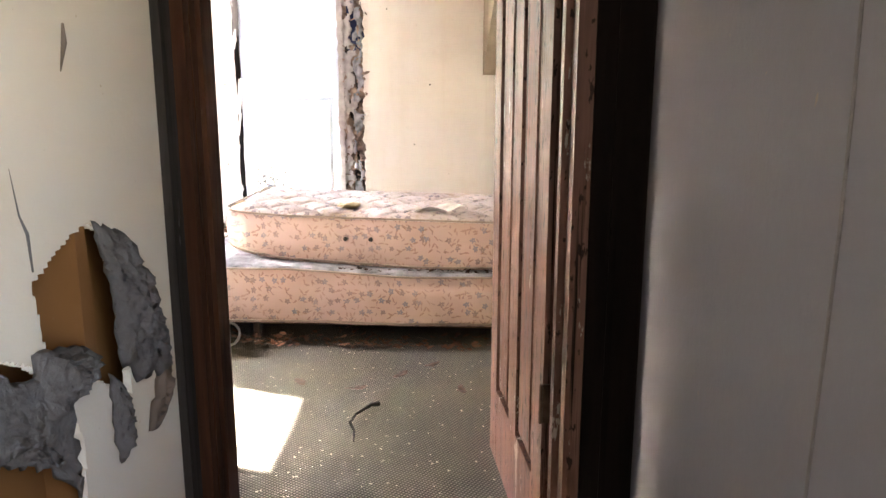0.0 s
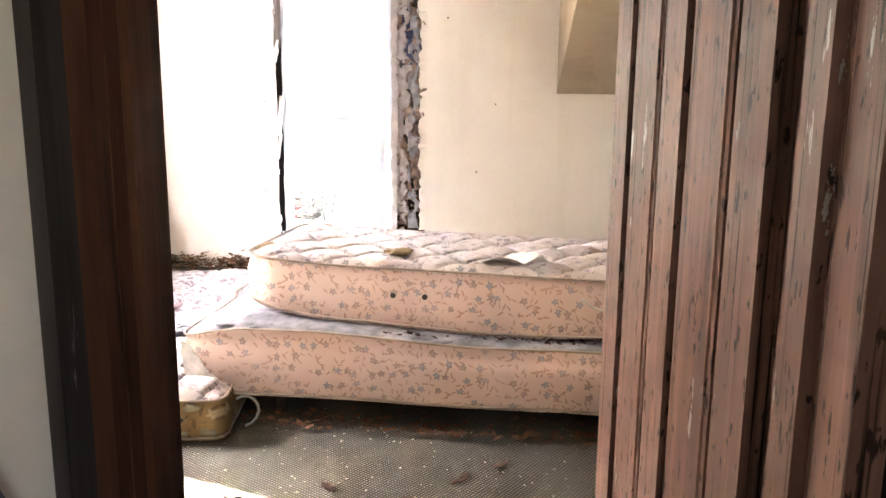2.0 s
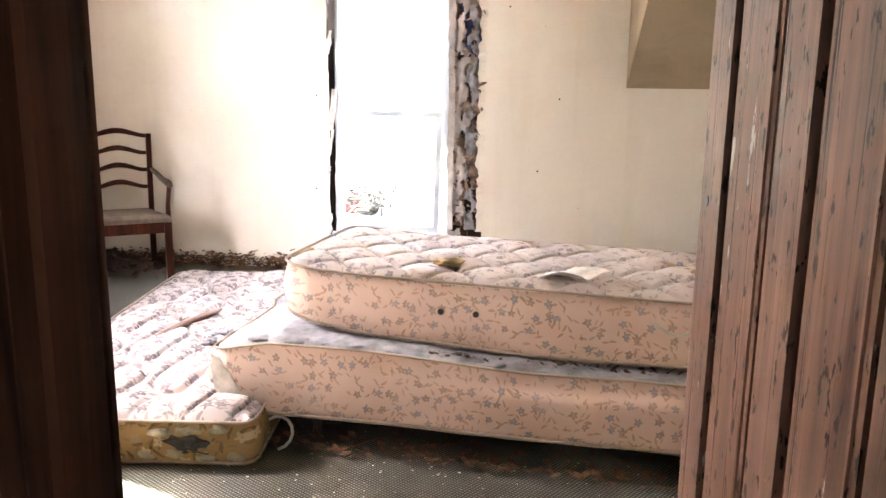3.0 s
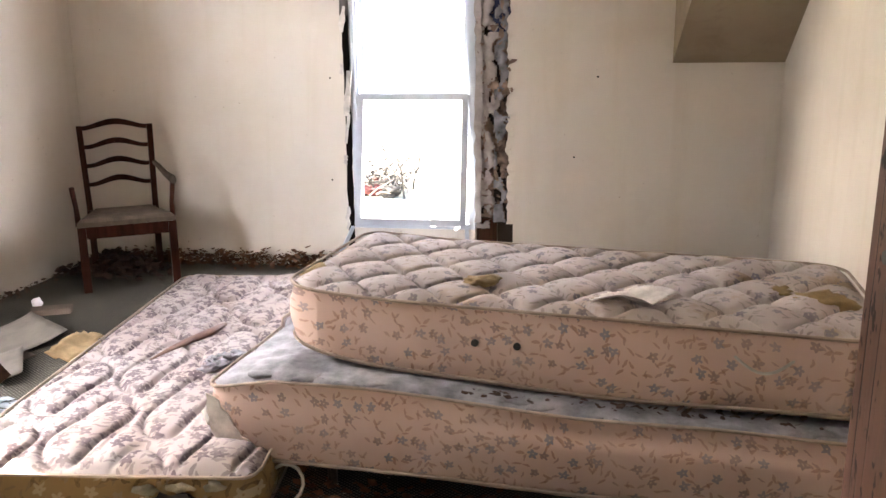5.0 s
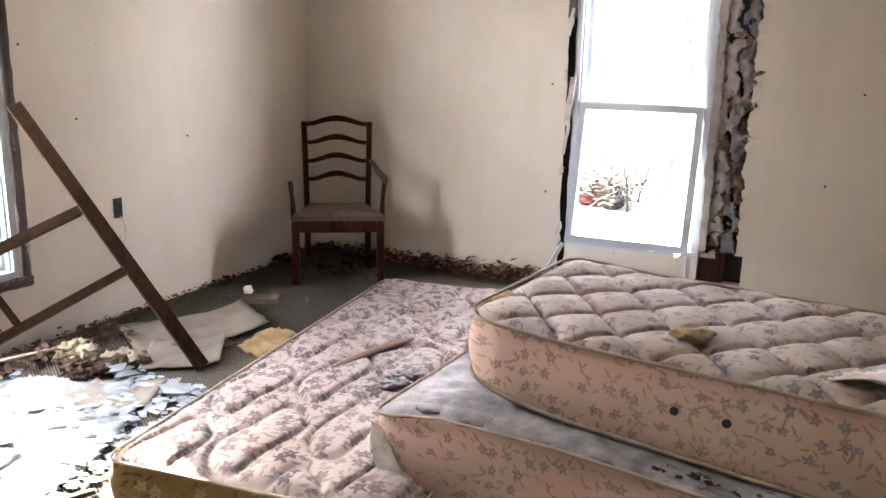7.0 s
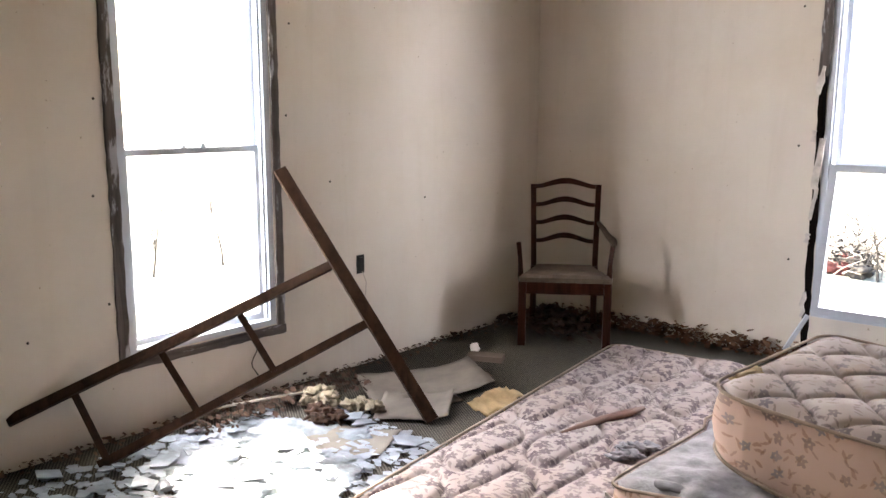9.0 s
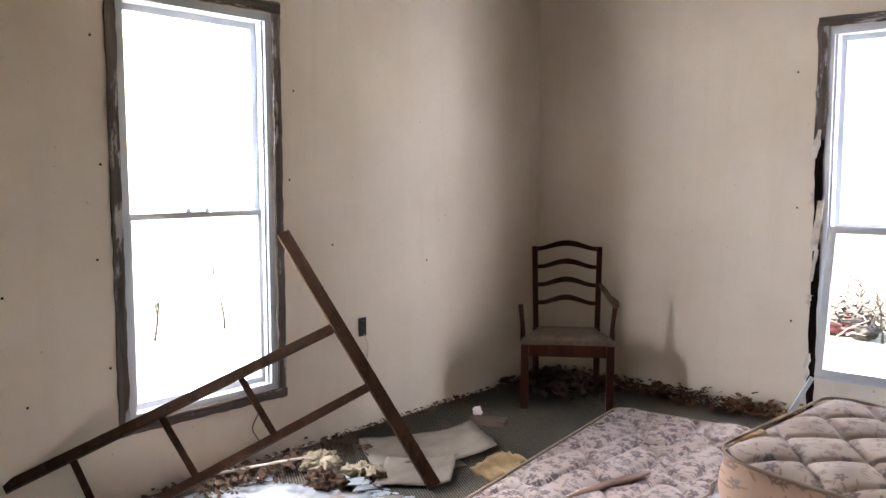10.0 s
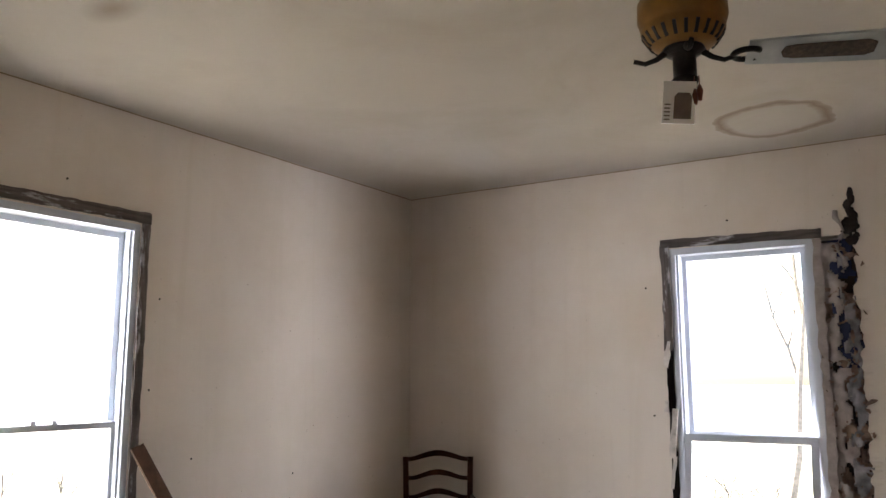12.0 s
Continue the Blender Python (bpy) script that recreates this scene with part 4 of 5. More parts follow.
part("torn_hole_shade", bm, HOLE_BLACK, mat3, "black lump for the dark inside of a torn hole in the end")
for k in range(7):
    bm = bmesh.new()
    lump(bm, (-1.072, -0.42 + 0.05 * k, (0.125 if k % 2 else 0.04) + 0.01 * math.sin(k * 2.1)), (0.018, 0.040, 0.018), 60 + k, 2, 0.7)
    part("stuffing", bm, FLUFF, mat3, smooth=True)


def sag2(p):
    q = p.copy()
    if p.x < -0.75:                      # the torn end slumps
        t = (-0.75 - p.x) / 0.2
        q.z -= 0.035 * min(1.4, t) * (0.4 + 0.6 * (p.z > 0.15)) * (1 if p.y < 0.1 else 0.3)
        q.x += 0.03 * t * (p.z < 0.1)
    q.z -= 0.035 * (p.z > 0.2) * min(1, max(0, (p.x + 0.45) / 0.6)) * (1 if p.y > -0.455 else 0.8)
    q.z += 0.008 * noise.noise(Vector((p.x * 2, p.y * 3, 0)))
    return q


def felt(x, y):
    return 0.014 * noise.noise(Vector((x * 3, y * 5, 7))) + 0.008 * noise.noise(Vector((x * 13, y * 16, 1))) + 0.004 * noise.noise(Vector((x * 40, y * 44, 1)))


BED_Z = 0.115
M2 = Matrix.Translation((-0.345, 4.55, BED_Z)) @ Matrix.Rotation(radians(0.0), 4, "Z")
mat2 = mattress("box_spring", M2, 1.95, 0.94, 0.285, felt, BATTING, TICK_PINK, "pink floral box spring, top cloth torn off to grey batting", shape=sag2, corner=0.06, edge=0.02)
bm = bmesh.new()
rq = random.Random(8)
for k in range(24):
    x = -0.80 + 1.7 * k / 24
    lump(bm, (x, -0.43 + rq.uniform(-0.015, 0.02), 0.272 - 0.03 * min(1, max(0, (x + 0.45) / 0.6))), (0.05, 0.03, 0.011), k + 0.3, 2, 0.6)
part("torn_cloth_edge", bm, BATTING, mat2, smooth=True)
bm = bmesh.new()
tube(bm, [(-0.965, -0.40, 0.16), (-1.0, -0.43, 0.15), (-1.02, -0.42, 0.12), (-0.99, -0.45, 0.10), (-0.96, -0.44, 0.13)], 0.012, 8)
part("cloth_knot", bm, ROPE, mat2, smooth=True)
bm = bmesh.new()
prism(bm, ragged(None, random.Random(5), [(-0.972, 0.215), (-0.93, 0.19), (-0.87, 0.10), (-0.79, 0.035), (-0.92, 0.02), (-0.955, 0.09)], 0.006, 0.02), -0.006, Matrix.Translation((0, -0.488, 0)))
part("torn_lining", bm, CLOTH_SCRAP, mat2, "white lining showing at the torn corner")


def sag1(p):
    q = p.copy()
    q.z -= 0.025 * (p.x + 0.9) / 1.8
    if p.x < -0.45:
        q.z += 0.05 * ((-0.45 - p.x) / 0.45) ** 2 * (1 - p.z / 0.24)
        q.z += 0.02 * ((-0.45 - p.x) / 0.45) ** 2
    q.z -= 0.02 * math.exp(-((p.x - 0.1) / 0.4) ** 2) * (p.z < 0.12)
    return q


M1 = Matrix.Translation((-0.235, 4.585, 0.405)) @ Matrix.Rotation(radians(-1.6), 4, "Z")
mat1 = mattress("quilted_mattress", M1, 1.72, 0.80, 0.245, diamond, TICK_TOP, TICK_PINK, "pale pink floral mattress with diamond quilting, stained", shape=sag1, corner=0.10, cell=0.009)
for x in (-0.252, -0.128):
    bm = bmesh.new()
    lathe(bm, [(0.011, 0), (0.011, 0.012), (0.007, 0.014)], 12)
    bmesh.ops.transform(bm, matrix=Matrix.Translation((x, -0.411, 0.112)) @ Matrix.Rotation(math.pi / 2, 4, "X"), verts=bm.verts)
    part("vent_eyelet", bm, HOLE_BLACK, mat1)
bm = bmesh.new()
tube(bm, [(0.46 + 0.15 * t, -0.412 - 0.022 * math.sin(math.pi * t), 0.135 - 0.035 * math.sin(math.pi * t)) for t in [k / 10 for k in range(11)]], 0.0045, 8)
part("cord_handle", bm, ROPE, mat1, smooth=True)
for p, sz in (((-0.28, -0.20, 0.238), (0.055, 0.05, 0.012)), ((-0.84, -0.2, 0.235), (0.03, 0.08, 0.014)), ((0.72, -0.1, 0.21), (0.08, 0.06, 0.025)), ((0.60, -0.02, 0.205), (0.05, 0.05, 0.02))):
    bm = bmesh.new()
    lump(bm, p, sz, p[0] * 9, 3, 0.7)
    part("exposed_foam", bm, TAN_FOAM, mat1, "yellowed foam showing through a tear", smooth=True)

# torn paper scrap on the mattress
def crumpled(name, label, category, outline, m, mat, seed, lift=0.03, cell=0.02):
    bm = bmesh.new()
    xs, ys = [p[0] for p in outline], [p[1] for p in outline]
    vs = {}

    def inside(p):
        c = False
        for (ax, ay), (bx, by) in zip(outline, outline[1:] + outline[:1]):
            if (ay > p[1]) != (by > p[1]) and p[0] < (bx - ax) * (p[1] - ay) / (by - ay) + ax:
                c = not c
        return c
    nx, ny = int((max(xs) - min(xs)) / cell) + 1, int((max(ys) - min(ys)) / cell) + 1

    def v(i, j):
        if (i, j) not in vs:
            x, y = min(xs) + i * cell, min(ys) + j * cell
            jx = 0.5 * cell * noise.noise(Vector((x * 31, y * 31, seed)))
            z = lift * abs(noise.noise(Vector((x * 5, y * 5, seed)))) + 0.15 * lift * noise.noise(Vector((x * 20, y * 20, seed))) + 0.004
            vs[(i, j)] = bm.verts.new((x + jx, y - jx, z))
        return vs[(i, j)]
    for i in range(nx):
        for j in range(ny):
            if inside((min(xs) + (i + 0.5) * cell, min(ys) + (j + 0.5) * cell)):
                bm.faces.new((v(i, j), v(i + 1, j), v(i + 1, j + 1), v(i, j + 1)))
    ob = part(name, bm, mat, None, label, smooth=True)
    ob.matrix_world = m
    sol = ob.modifiers.new("thickness", "SOLIDIFY")
    sol.thickness = 0.002
    return tagged(ob, label, category)


crumpled("torn_cloth", "torn pale cloth scrap lying on the mattress", "cloth scrap", [(-0.13, -0.04), (-0.04, -0.075), (0.05, -0.06), (0.13, 0.03), (0.06, 0.05), (-0.02, 0.07), (-0.1, 0.03)],
         Matrix.Translation((-0.05, 4.30, 0.636)), CLOTH_SCRAP, 3, 0.06, 0.012)

# bed frame under the box spring
bed = empty("bed_frame", Matrix.Translation((-0.345, 4.55, 0)), "low rusty steel bed frame under the box spring", "bed frame")
for y in (-0.36, 0.36):
    part("side_rail", boxes((-0.80, 0.90, y - 0.018, y + 0.018, BED_Z - 0.035, BED_Z)), RUST, bed, bevel=0.003)
for x in (-0.62, 0.75):
    part("cross_bar", boxes((x - 0.015, x + 0.015, -0.341, 0.341, BED_Z - 0.030, BED_Z - 0.004)), RUST, bed)
    for y in (-0.36, 0.36):
        bm = bmesh.new()
        tube(bm, [(x, y, 0), (x, y, BED_Z - 0.03)], 0.016, 10)
        part("leg", bm, RUST, bed)
bm = bmesh.new()
tube(bm, [(-1.07 + 0.06 * math.cos(a), 4.06 + 0.03 * math.sin(a), 0.055 + 0.05 * math.sin(a)) for a in [k * 0.45 - 1.3 for k in range(9)]], 0.006, 8)
tagged(part("cord_loop", bm, ROPE, None, smooth=True), "grey-white loop of cord on the carpet", "cord")

# slender piece of wood and lint on the floor mattress
bm = bmesh.new()
tube(bm, [(-1.87, 4.60, 0.182), (-1.855, 4.72, 0.186), (-1.84, 4.83, 0.188), (-1.80, 4.93, 0.200), (-1.775, 5.02, 0.212)], [0.012, 0.02, 0.022, 0.024, 0.012], 8)
bmesh.ops.scale(bm, vec=(1, 1, 0.6), space=Matrix.Translation((0, 0, -0.18)), verts=bm.verts)
tagged(part("wooden_slat", bm, STICK_WOOD, None, smooth=True), "curved brown wooden slat lying on the mattress", "wood piece")
bm = bmesh.new()
for k in range(5):
    lump(bm, (-1.60 + 0.03 * math.sin(k * 2), 4.58 + 0.035 * k, 0.188), (0.034, 0.028, 0.012), 40 + k, 3, 1.0)
tagged(part("lint_wad", bm, BATTING, None, smooth=True), "grey-white wad of lint on the mattress", "lint")


# ---- armchair in the corner ----
def bowed_slat(bm, w, z, rise, tall, y, thick):
    k = 20
    rows = []
    for i in range(k + 1):
        t = 2 * i / k - 1
        h = rise * (math.cos(math.pi * t) * 0.5 + 0.5) + 0.006 * max(0, (abs(t) - 0.75) * 4) * 1.0
        yy = y + 0.018 * (1 - t * t)
        th = tall * (0.85 + 0.15 * math.cos(math.pi * t))
        x = t * w / 2
        rows.append([bm.verts.new(p) for p in ((x, yy, z + h), (x, yy + thick, z + h), (x, yy + thick, z + h + th), (x, yy, z + h + th))])
    for a, b in zip(rows, rows[1:]):
        for q in range(4):
            bm.faces.new((a[q], a[(q + 1) % 4], b[(q + 1) % 4], b[q]))
    bm.faces.new(rows[0][::-1])
    bm.faces.new(rows[-1])


front = Vector((0.61, -0.79, 0)).normalized()
chair_m = Matrix((Vector((0, 0, 1)).cross(-front).normalized() * -1, -front, Vector((0, 0, 1)))).transposed().to_4x4()
chair_m.translation = Vector((-2.925, 6.03, 0))
chair = empty("armchair", chair_m, "dark mahogany ladder-back armchair with one broken arm", "chair")
FW, BW, DEP, SH = 0.545, 0.42, 0.41, 0.385
for sx in (-1, 1):
    bm = bmesh.new()
    beam(bm, (sx * (FW / 2 - 0.025), 0.025, 0), (sx * (FW / 2 - 0.025), 0.025, SH), 0.045, 0.045, (0, 1, 0))
    part("front_leg", bm, CHAIR_WOOD, chair, bevel=0.004)
    bm = bmesh.new()
    beam(bm, (sx * (BW / 2 - 0.02), DEP + 0.02, 0), (sx * (BW / 2 - 0.02), DEP - 0.01, SH + 0.03), 0.038, 0.036, (0, 1, 0))
    part("back_leg", bm, CHAIR_WOOD, chair, bevel=0.004)
    bm = bmesh.new()
    beam(bm, (sx * (BW / 2 - 0.02), DEP - 0.01, SH + 0.03), (sx * (BW / 2 - 0.008), DEP + 0.055, 0.922), 0.034, 0.03, (0, 1, 0))
    part("back_post", bm, CHAIR_WOOD, chair, bevel=0.005)
    bm = bmesh.new()
    beam(bm, (sx * (FW / 2 - 0.02), 0.05, SH - 0.035), (sx * (BW / 2 - 0.012), DEP - 0.02, SH - 0.035), 0.022, 0.066)
    part("seat_rail", bm, CHAIR_WOOD, chair, bevel=0.003)
part("seat_rail", boxes((-FW / 2 + 0.048, FW / 2 - 0.048, 0.006, 0.036, SH - 0.07, SH)), CHAIR_WOOD, chair, bevel=0.003)
part("seat_rail", boxes((-BW / 2 + 0.039, BW / 2 - 0.039, DEP - 0.02, DEP + 0.004, SH - 0.06, SH)), CHAIR_WOOD, chair, bevel=0.003)
bm = bmesh.new()
outline = [(-FW / 2 + 0.004, 0.0), (FW / 2 - 0.004, 0.0), (BW / 2 - 0.04, DEP - 0.035), (-BW / 2 + 0.04, DEP - 0.035)]
for s, z in ((1.0, SH + 0.002), (1.0, SH + 0.028), (0.93, SH + 0.046), (0.6, SH + 0.055)):
    for x, y in outline:
        bm.verts.new((x * s, 0.18 + (y - 0.18) * s, z))
bm.verts.ensure_lookup_table()
for k in range(3):
    for q in range(4):
        bm.faces.new([bm.verts[i] for i in (4 * k + q, 4 * k + (q + 1) % 4, 4 * k + 4 + (q + 1) % 4, 4 * k + 4 + q)])
bm.faces.new([bm.verts[i] for i in (12, 13, 14, 15)])
bm.faces.new([bm.verts[i] for i in (3, 2, 1, 0)])
part("seat", bm, SEAT, chair, "dusty brown upholstered seat", bevel=0.006)
for z, w, tall, rise in ((0.890, BW + 0.012, 0.036, 0.035), (0.778, BW - 0.03, 0.034, 0.034), (0.665, BW - 0.038, 0.034, 0.034), (0.552, BW - 0.045, 0.034, 0.034)):
    bm = bmesh.new()
    bowed_slat(bm, w, z, rise, tall, DEP - 0.012 + 0.065 * (z - 0.415) / 0.49, 0.018)
    part("back_slat" if z < 0.8 else "crest_rail", bm, CHAIR_WOOD, chair, bevel=0.002)
for sx in (-1, 1):
    bm = bmesh.new()
    tube(bm, [(sx * (FW / 2 - 0.012), 0.10, SH - 0.01), (sx * (FW / 2 - 0.008), 0.115, SH + 0.10), (sx * (FW / 2 + 0.004), 0.10, SH + 0.22)], [0.019, 0.014, 0.015], 10)
    part("arm_support", bm, CHAIR_WOOD, chair, smooth=True)
bm = bmesh.new()
tube(bm, [(FW / 2 + 0.006, 0.07, SH + 0.225), (FW / 2 + 0.004, 0.13, SH + 0.235), (FW / 2 - 0.02, 0.24, SH + 0.25), (BW / 2 + 0.015, 0.34, SH + 0.285), (BW / 2 - 0.002, DEP + 0.015, SH + 0.30)], [0.018, 0.024, 0.018, 0.016, 0.014], 10)
part("arm", bm, SEAT, chair, "dust-covered arm", smooth=True)

# ---- broken wooden bed end leaning on the wall ----
frame_ob = empty("ladder_frame", Matrix.Translation((-2.588, 4.628, 0)), "brown wooden ladder-like frame leaning under the window", "wooden frame")


def rung(name, a, b, w, h):
    o, bm = Vector((-2.588, 4.628, 0)), bmesh.new()
    beam(bm, Vector(a) - o, Vector(b) - o, w, h, (-0.687, 0.4235, -0.590))
    return part(name, bm, LADDER_WOOD, frame_ob, bevel=0.004)


rung("post", (-3.399, 4.412, 1.100), (-2.590, 4.628, 0.024), 0.058, 0.026)
rung("rail", (-3.393, 3.151, 0.202), (-3.101, 4.467, 0.671), 0.042, 0.024)
rung("rail", (-3.173, 3.396, 0.016), (-2.913, 4.529, 0.424), 0.036, 0.022)
for a, b in (((-3.337, 3.385, 0.270), (-3.162, 3.434, 0.016)), ((-3.264, 3.719, 0.379), (-3.081, 3.775, 0.154)), ((-3.190, 4.049, 0.497), (-3.010, 4.096, 0.274))):
    rung("rung", a, b, 0.028, 0.018)

# ---- ceiling fan ----
FAN = Vector((-0.90, 4.64, ZC))
fan = empty("ceiling_fan", Matrix.Translation(FAN), "gold painted ceiling fan with one blade and a dangling label", "ceiling fan")
bm = bmesh.new()
lathe(bm, [(0.10, 0), (0.115, -0.02), (0.118, -0.06), (0.138, -0.075), (0.140, -0.13), (0.132, -0.155), (0.128, -0.16), (0.131, -0.17), (0.112, -0.205), (0.085, -0.225), (0.06, -0.228)], 40)
part("motor_housing", bm, BRASS, fan, smooth=True)
for k in range(22):
    a = 2 * math.pi * k / 22
    bm = bmesh.new()
    m = Matrix.Rotation(a, 4, "Z")
    beam(bm, m @ Vector((0.1265, 0, -0.180)), m @ Vector((0.101, 0, -0.2165)), 0.011, 0.006, m @ Vector((0, 1, 0)).cross(Vector((0, 0, 1))))
    part("vent_slot", bm, BLACK, fan)
bm = bmesh.new()
lathe(bm, [(0.062, -0.226), (0.066, -0.238), (0.050, -0.25), (0.036, -0.255), (0.036, -0.325), (0.042, -0.33), (0.038, -0.345), (0.01, -0.348)], 24)
part("light_hub", bm, IRON, fan, smooth=True)
for k in range(4):
    a = radians(28 + 90 * k)
    m = Matrix.Rotation(a, 4, "Z")
    bm = bmesh.new()
    tube(bm, [m @ Vector(p) for p in ((0.05, 0, -0.235), (0.085, 0, -0.26), (0.12, 0, -0.272), (0.155, 0, -0.262))], [0.012, 0.009, 0.008, 0.008], 8)
    arm = part("blade_bracket", bm, IRON, fan, smooth=True)
    if k == 0:
        bm = bmesh.new()
        ring = [m @ Vector((0.19 + 0.042 * math.cos(t), 0.042 * math.sin(t), -0.258)) for t in [0.75 + k2 * 0.3 for k2 in range(17)]]
        tube(bm, ring, 0.010, 8)
        part("bracket_fork", bm, IRON, arm, smooth=True)
        bl = [(0.19, -0.048), (0.34, -0.055), (0.62, -0.062), (0.655, -0.045), (0.66, 0.0), (0.655, 0.045), (0.62, 0.062), (0.34, 0.055), (0.19, 0.048)]
        bm = bmesh.new()
        lo = [bm.verts.new(m @ Vector((x, y, -0.256 - y * 0.35))) for x, y in bl]
        hi = [bm.verts.new(m @ Vector((x, y, -0.249 - y * 0.35))) for x, y in bl]
        bm.faces.new(lo)
        bm.faces.new(hi)
        for q in range(len(bl)):
            bm.faces.new((lo[q], lo[(q + 1) % len(bl)], hi[(q + 1) % len(bl)], hi[q]))
        blade = part("blade", bm, BLADE, fan, "dusty white fan blade")
        il = [(0.29, 0.0), (0.30, -0.022), (0.33, -0.028), (0.54, -0.032), (0.565, -0.02), (0.565, 0.02), (0.54, 0.032), (0.33, 0.028), (0.30, 0.022)]
        bm = bmesh.new()
        lo = [bm.verts.new(m @ Vector((x, y, -0.2595 - y * 0.35))) for x, y in il]
        hi = [bm.verts.new(m @ Vector((x, y, -0.2565 - y * 0.35))) for x, y in il]
        bm.faces.new(lo)
        bm.faces.new(hi)
        for q in range(len(il)):
            bm.faces.new((lo[q], lo[(q + 1) % len(il)], hi[(q + 1) % len(il)], hi[q]))
        part("cane_inset", bm, CANE, blade)
tag_m = Matrix.Translation((0.03, -0.02, -0.02)) @ Matrix.Rotation(radians(24), 4, "Z") @ Matrix.Rotation(radians(6), 4, "Y")
bm = bmesh.new()
box(bm, -0.052, 0.045, -0.022, -0.016, -0.47, -0.335, tag_m)
label_card = part("hanging_label", bm, LABEL_WHITE, fan, "white label card hanging from the hub", bevel=0.002)
bm = bmesh.new()
prism(bm, [(-0.018, -0.455), (0.034, -0.455), (0.034, -0.385), (0.026, -0.372), (-0.008, -0.372), (-0.018, -0.385)], -0.002, tag_m @ Matrix.Translation((0, -0.0225, 0)))
part("printed_block", bm, LABEL_GREY, label_card)
for k in range(5):
    bm = bmesh.new()
    box(bm, -0.046, -0.028, -0.0235, -0.0225, -0.46 + 0.012 * k, -0.456 + 0.012 * k, tag_m)
    part("printed_line", bm, LABEL_GREY, label_card)
for x, z in ((0.040, -0.40), (0.055, -0.39)):
    bm = bmesh.new()
    tube(bm, [(x, -0.035, -0.34), (x, -0.035, z + 0.02)], 0.0015, 6)
    tube(bm, [(x, -0.035, z + 0.02), (x, -0.035, z), (x, -0.035, z - 0.03)], [0.005, 0.011, 0.006], 8)
    part("pull_chain", bm, RED_KNOB, fan, smooth=True)

# ---- litter on the floor ----
rl = random.Random(31)


def stuff(name, bm, mat, label, category):
    ob = part(name, bm, mat, None, label)
    return tagged(ob, label, category, kind="stuff")


def in_room(r):
    return r.uniform(-1.3, 0.25), r.uniform(2.4, 4.25), 0


stuff("floor_chips", flakes(bmesh.new(), rl, 520, in_room, 0.0042), CHIP_MAT, "pale paint and foam chips scattered over the carpet", "debris")


def under_bed(r):
    return r.uniform(-1.1, 0.5), 4.08 + abs(r.gauss(0, 0.10)) - 0.05, r.uniform(0, 0.02)


stuff("bed_litter", flakes(bmesh.new(), rl, 420, under_bed, 0.014, curl=0.6), DRY, "brown leaf litter and crumbs under the bed", "debris")


def between_beds(r):
    return r.uniform(-0.55, 0.45), 4.155 + abs(r.gauss(0, 0.03)) - 0.05, r.uniform(0.362, 0.372)


stuff("bed_litter", flakes(bmesh.new(), rl, 120, between_beds, 0.010, curl=0.7), DEAD, "brown crumbs and foam bits between the mattresses", "debris")


def north_edge(r):
    x = r.uniform(-3.4, -1.75)
    return x, YN + 0.096 * (x + 3.6) - 0.03 - abs(r.gauss(0, 0.05)), max(0, r.gauss(0.03, 0.025))


def corner_heap(r):
    a, d = r.uniform(0, 6.28), abs(r.gauss(0, 0.17))
    x, y = min(-3.25 + d * math.cos(a), -2.7), 6.33 + 0.7 * d * math.sin(a)
    return max(x, -3.56), min(y, 6.56), r.uniform(0, max(0.01, 0.12 - 0.35 * d))


def west_edge(r):
    y = r.uniform(3.0, 6.3)
    return XW + 0.061 * (YN - y) + 0.02 + abs(r.gauss(0, 0.05)), y, r.uniform(0, 0.02)


def west_heap(r):
    return -3.26 + r.gauss(0, 0.06), r.uniform(3.8, 4.75), r.uniform(0, 0.05)


stuff("leaf_litter", flakes(bmesh.new(), rl, 1500, north_edge, 0.016, curl=0.9), DRY, "rust-brown leaf litter along the wall foot", "debris")
stuff("leaf_litter", flakes(bmesh.new(), rl, 1500, corner_heap, 0.024, curl=0.9), DEAD, "heap of dark dead leaves under the chair", "debris")
stuff("leaf_litter", flakes(bmesh.new(), rl, 500, west_edge, 0.013, curl=0.7), simple("brown_crumbs", (0.09, 0.055, 0.035), 0.95, 0, 0.6, 30), "brown crumbs along the wall foot", "debris")
stuff("leaf_litter", flakes(bmesh.new(), rl, 700, west_heap, 0.013, curl=0.9), DEAD, "brown shredded litter under the window", "debris")


def shard_field(r):
    while True:
        x, y = r.uniform(-3.25, -2.05), r.uniform(3.05, 4.5)
        if noise.noise(Vector((x * 2.2, y * 2.2, 5))) > -0.25 and x < -2.1 - 0.2 * (y - 3.6):
            return x, y, r.uniform(0, 0.012)


crumpled("plastic_sheet", "crumpled pale plastic sheet spread on the carpet", "plastic sheet",
         [(-3.22, 3.75), (-3.0, 3.45), (-2.7, 3.50), (-2.45, 3.30), (-2.20, 3.55), (-2.28, 3.85), (-2.45, 4.15), (-2.75, 4.40), (-3.0, 4.28), (-3.2, 4.1)],
         Matrix.Translation((0, 0, 0.002)), simple("dirty_plastic_sheet", (0.16, 0.178, 0.198), 0.55, 0, 0.8, 7, 0.5), 17, 0.028, 0.022)
stuff("pale_shards", flakes(bmesh.new(), rl, 1300, shard_field, 0.026, curl=0.12), PALE_SHARD, "pale blue-white shards of sheeting on the carpet", "debris")
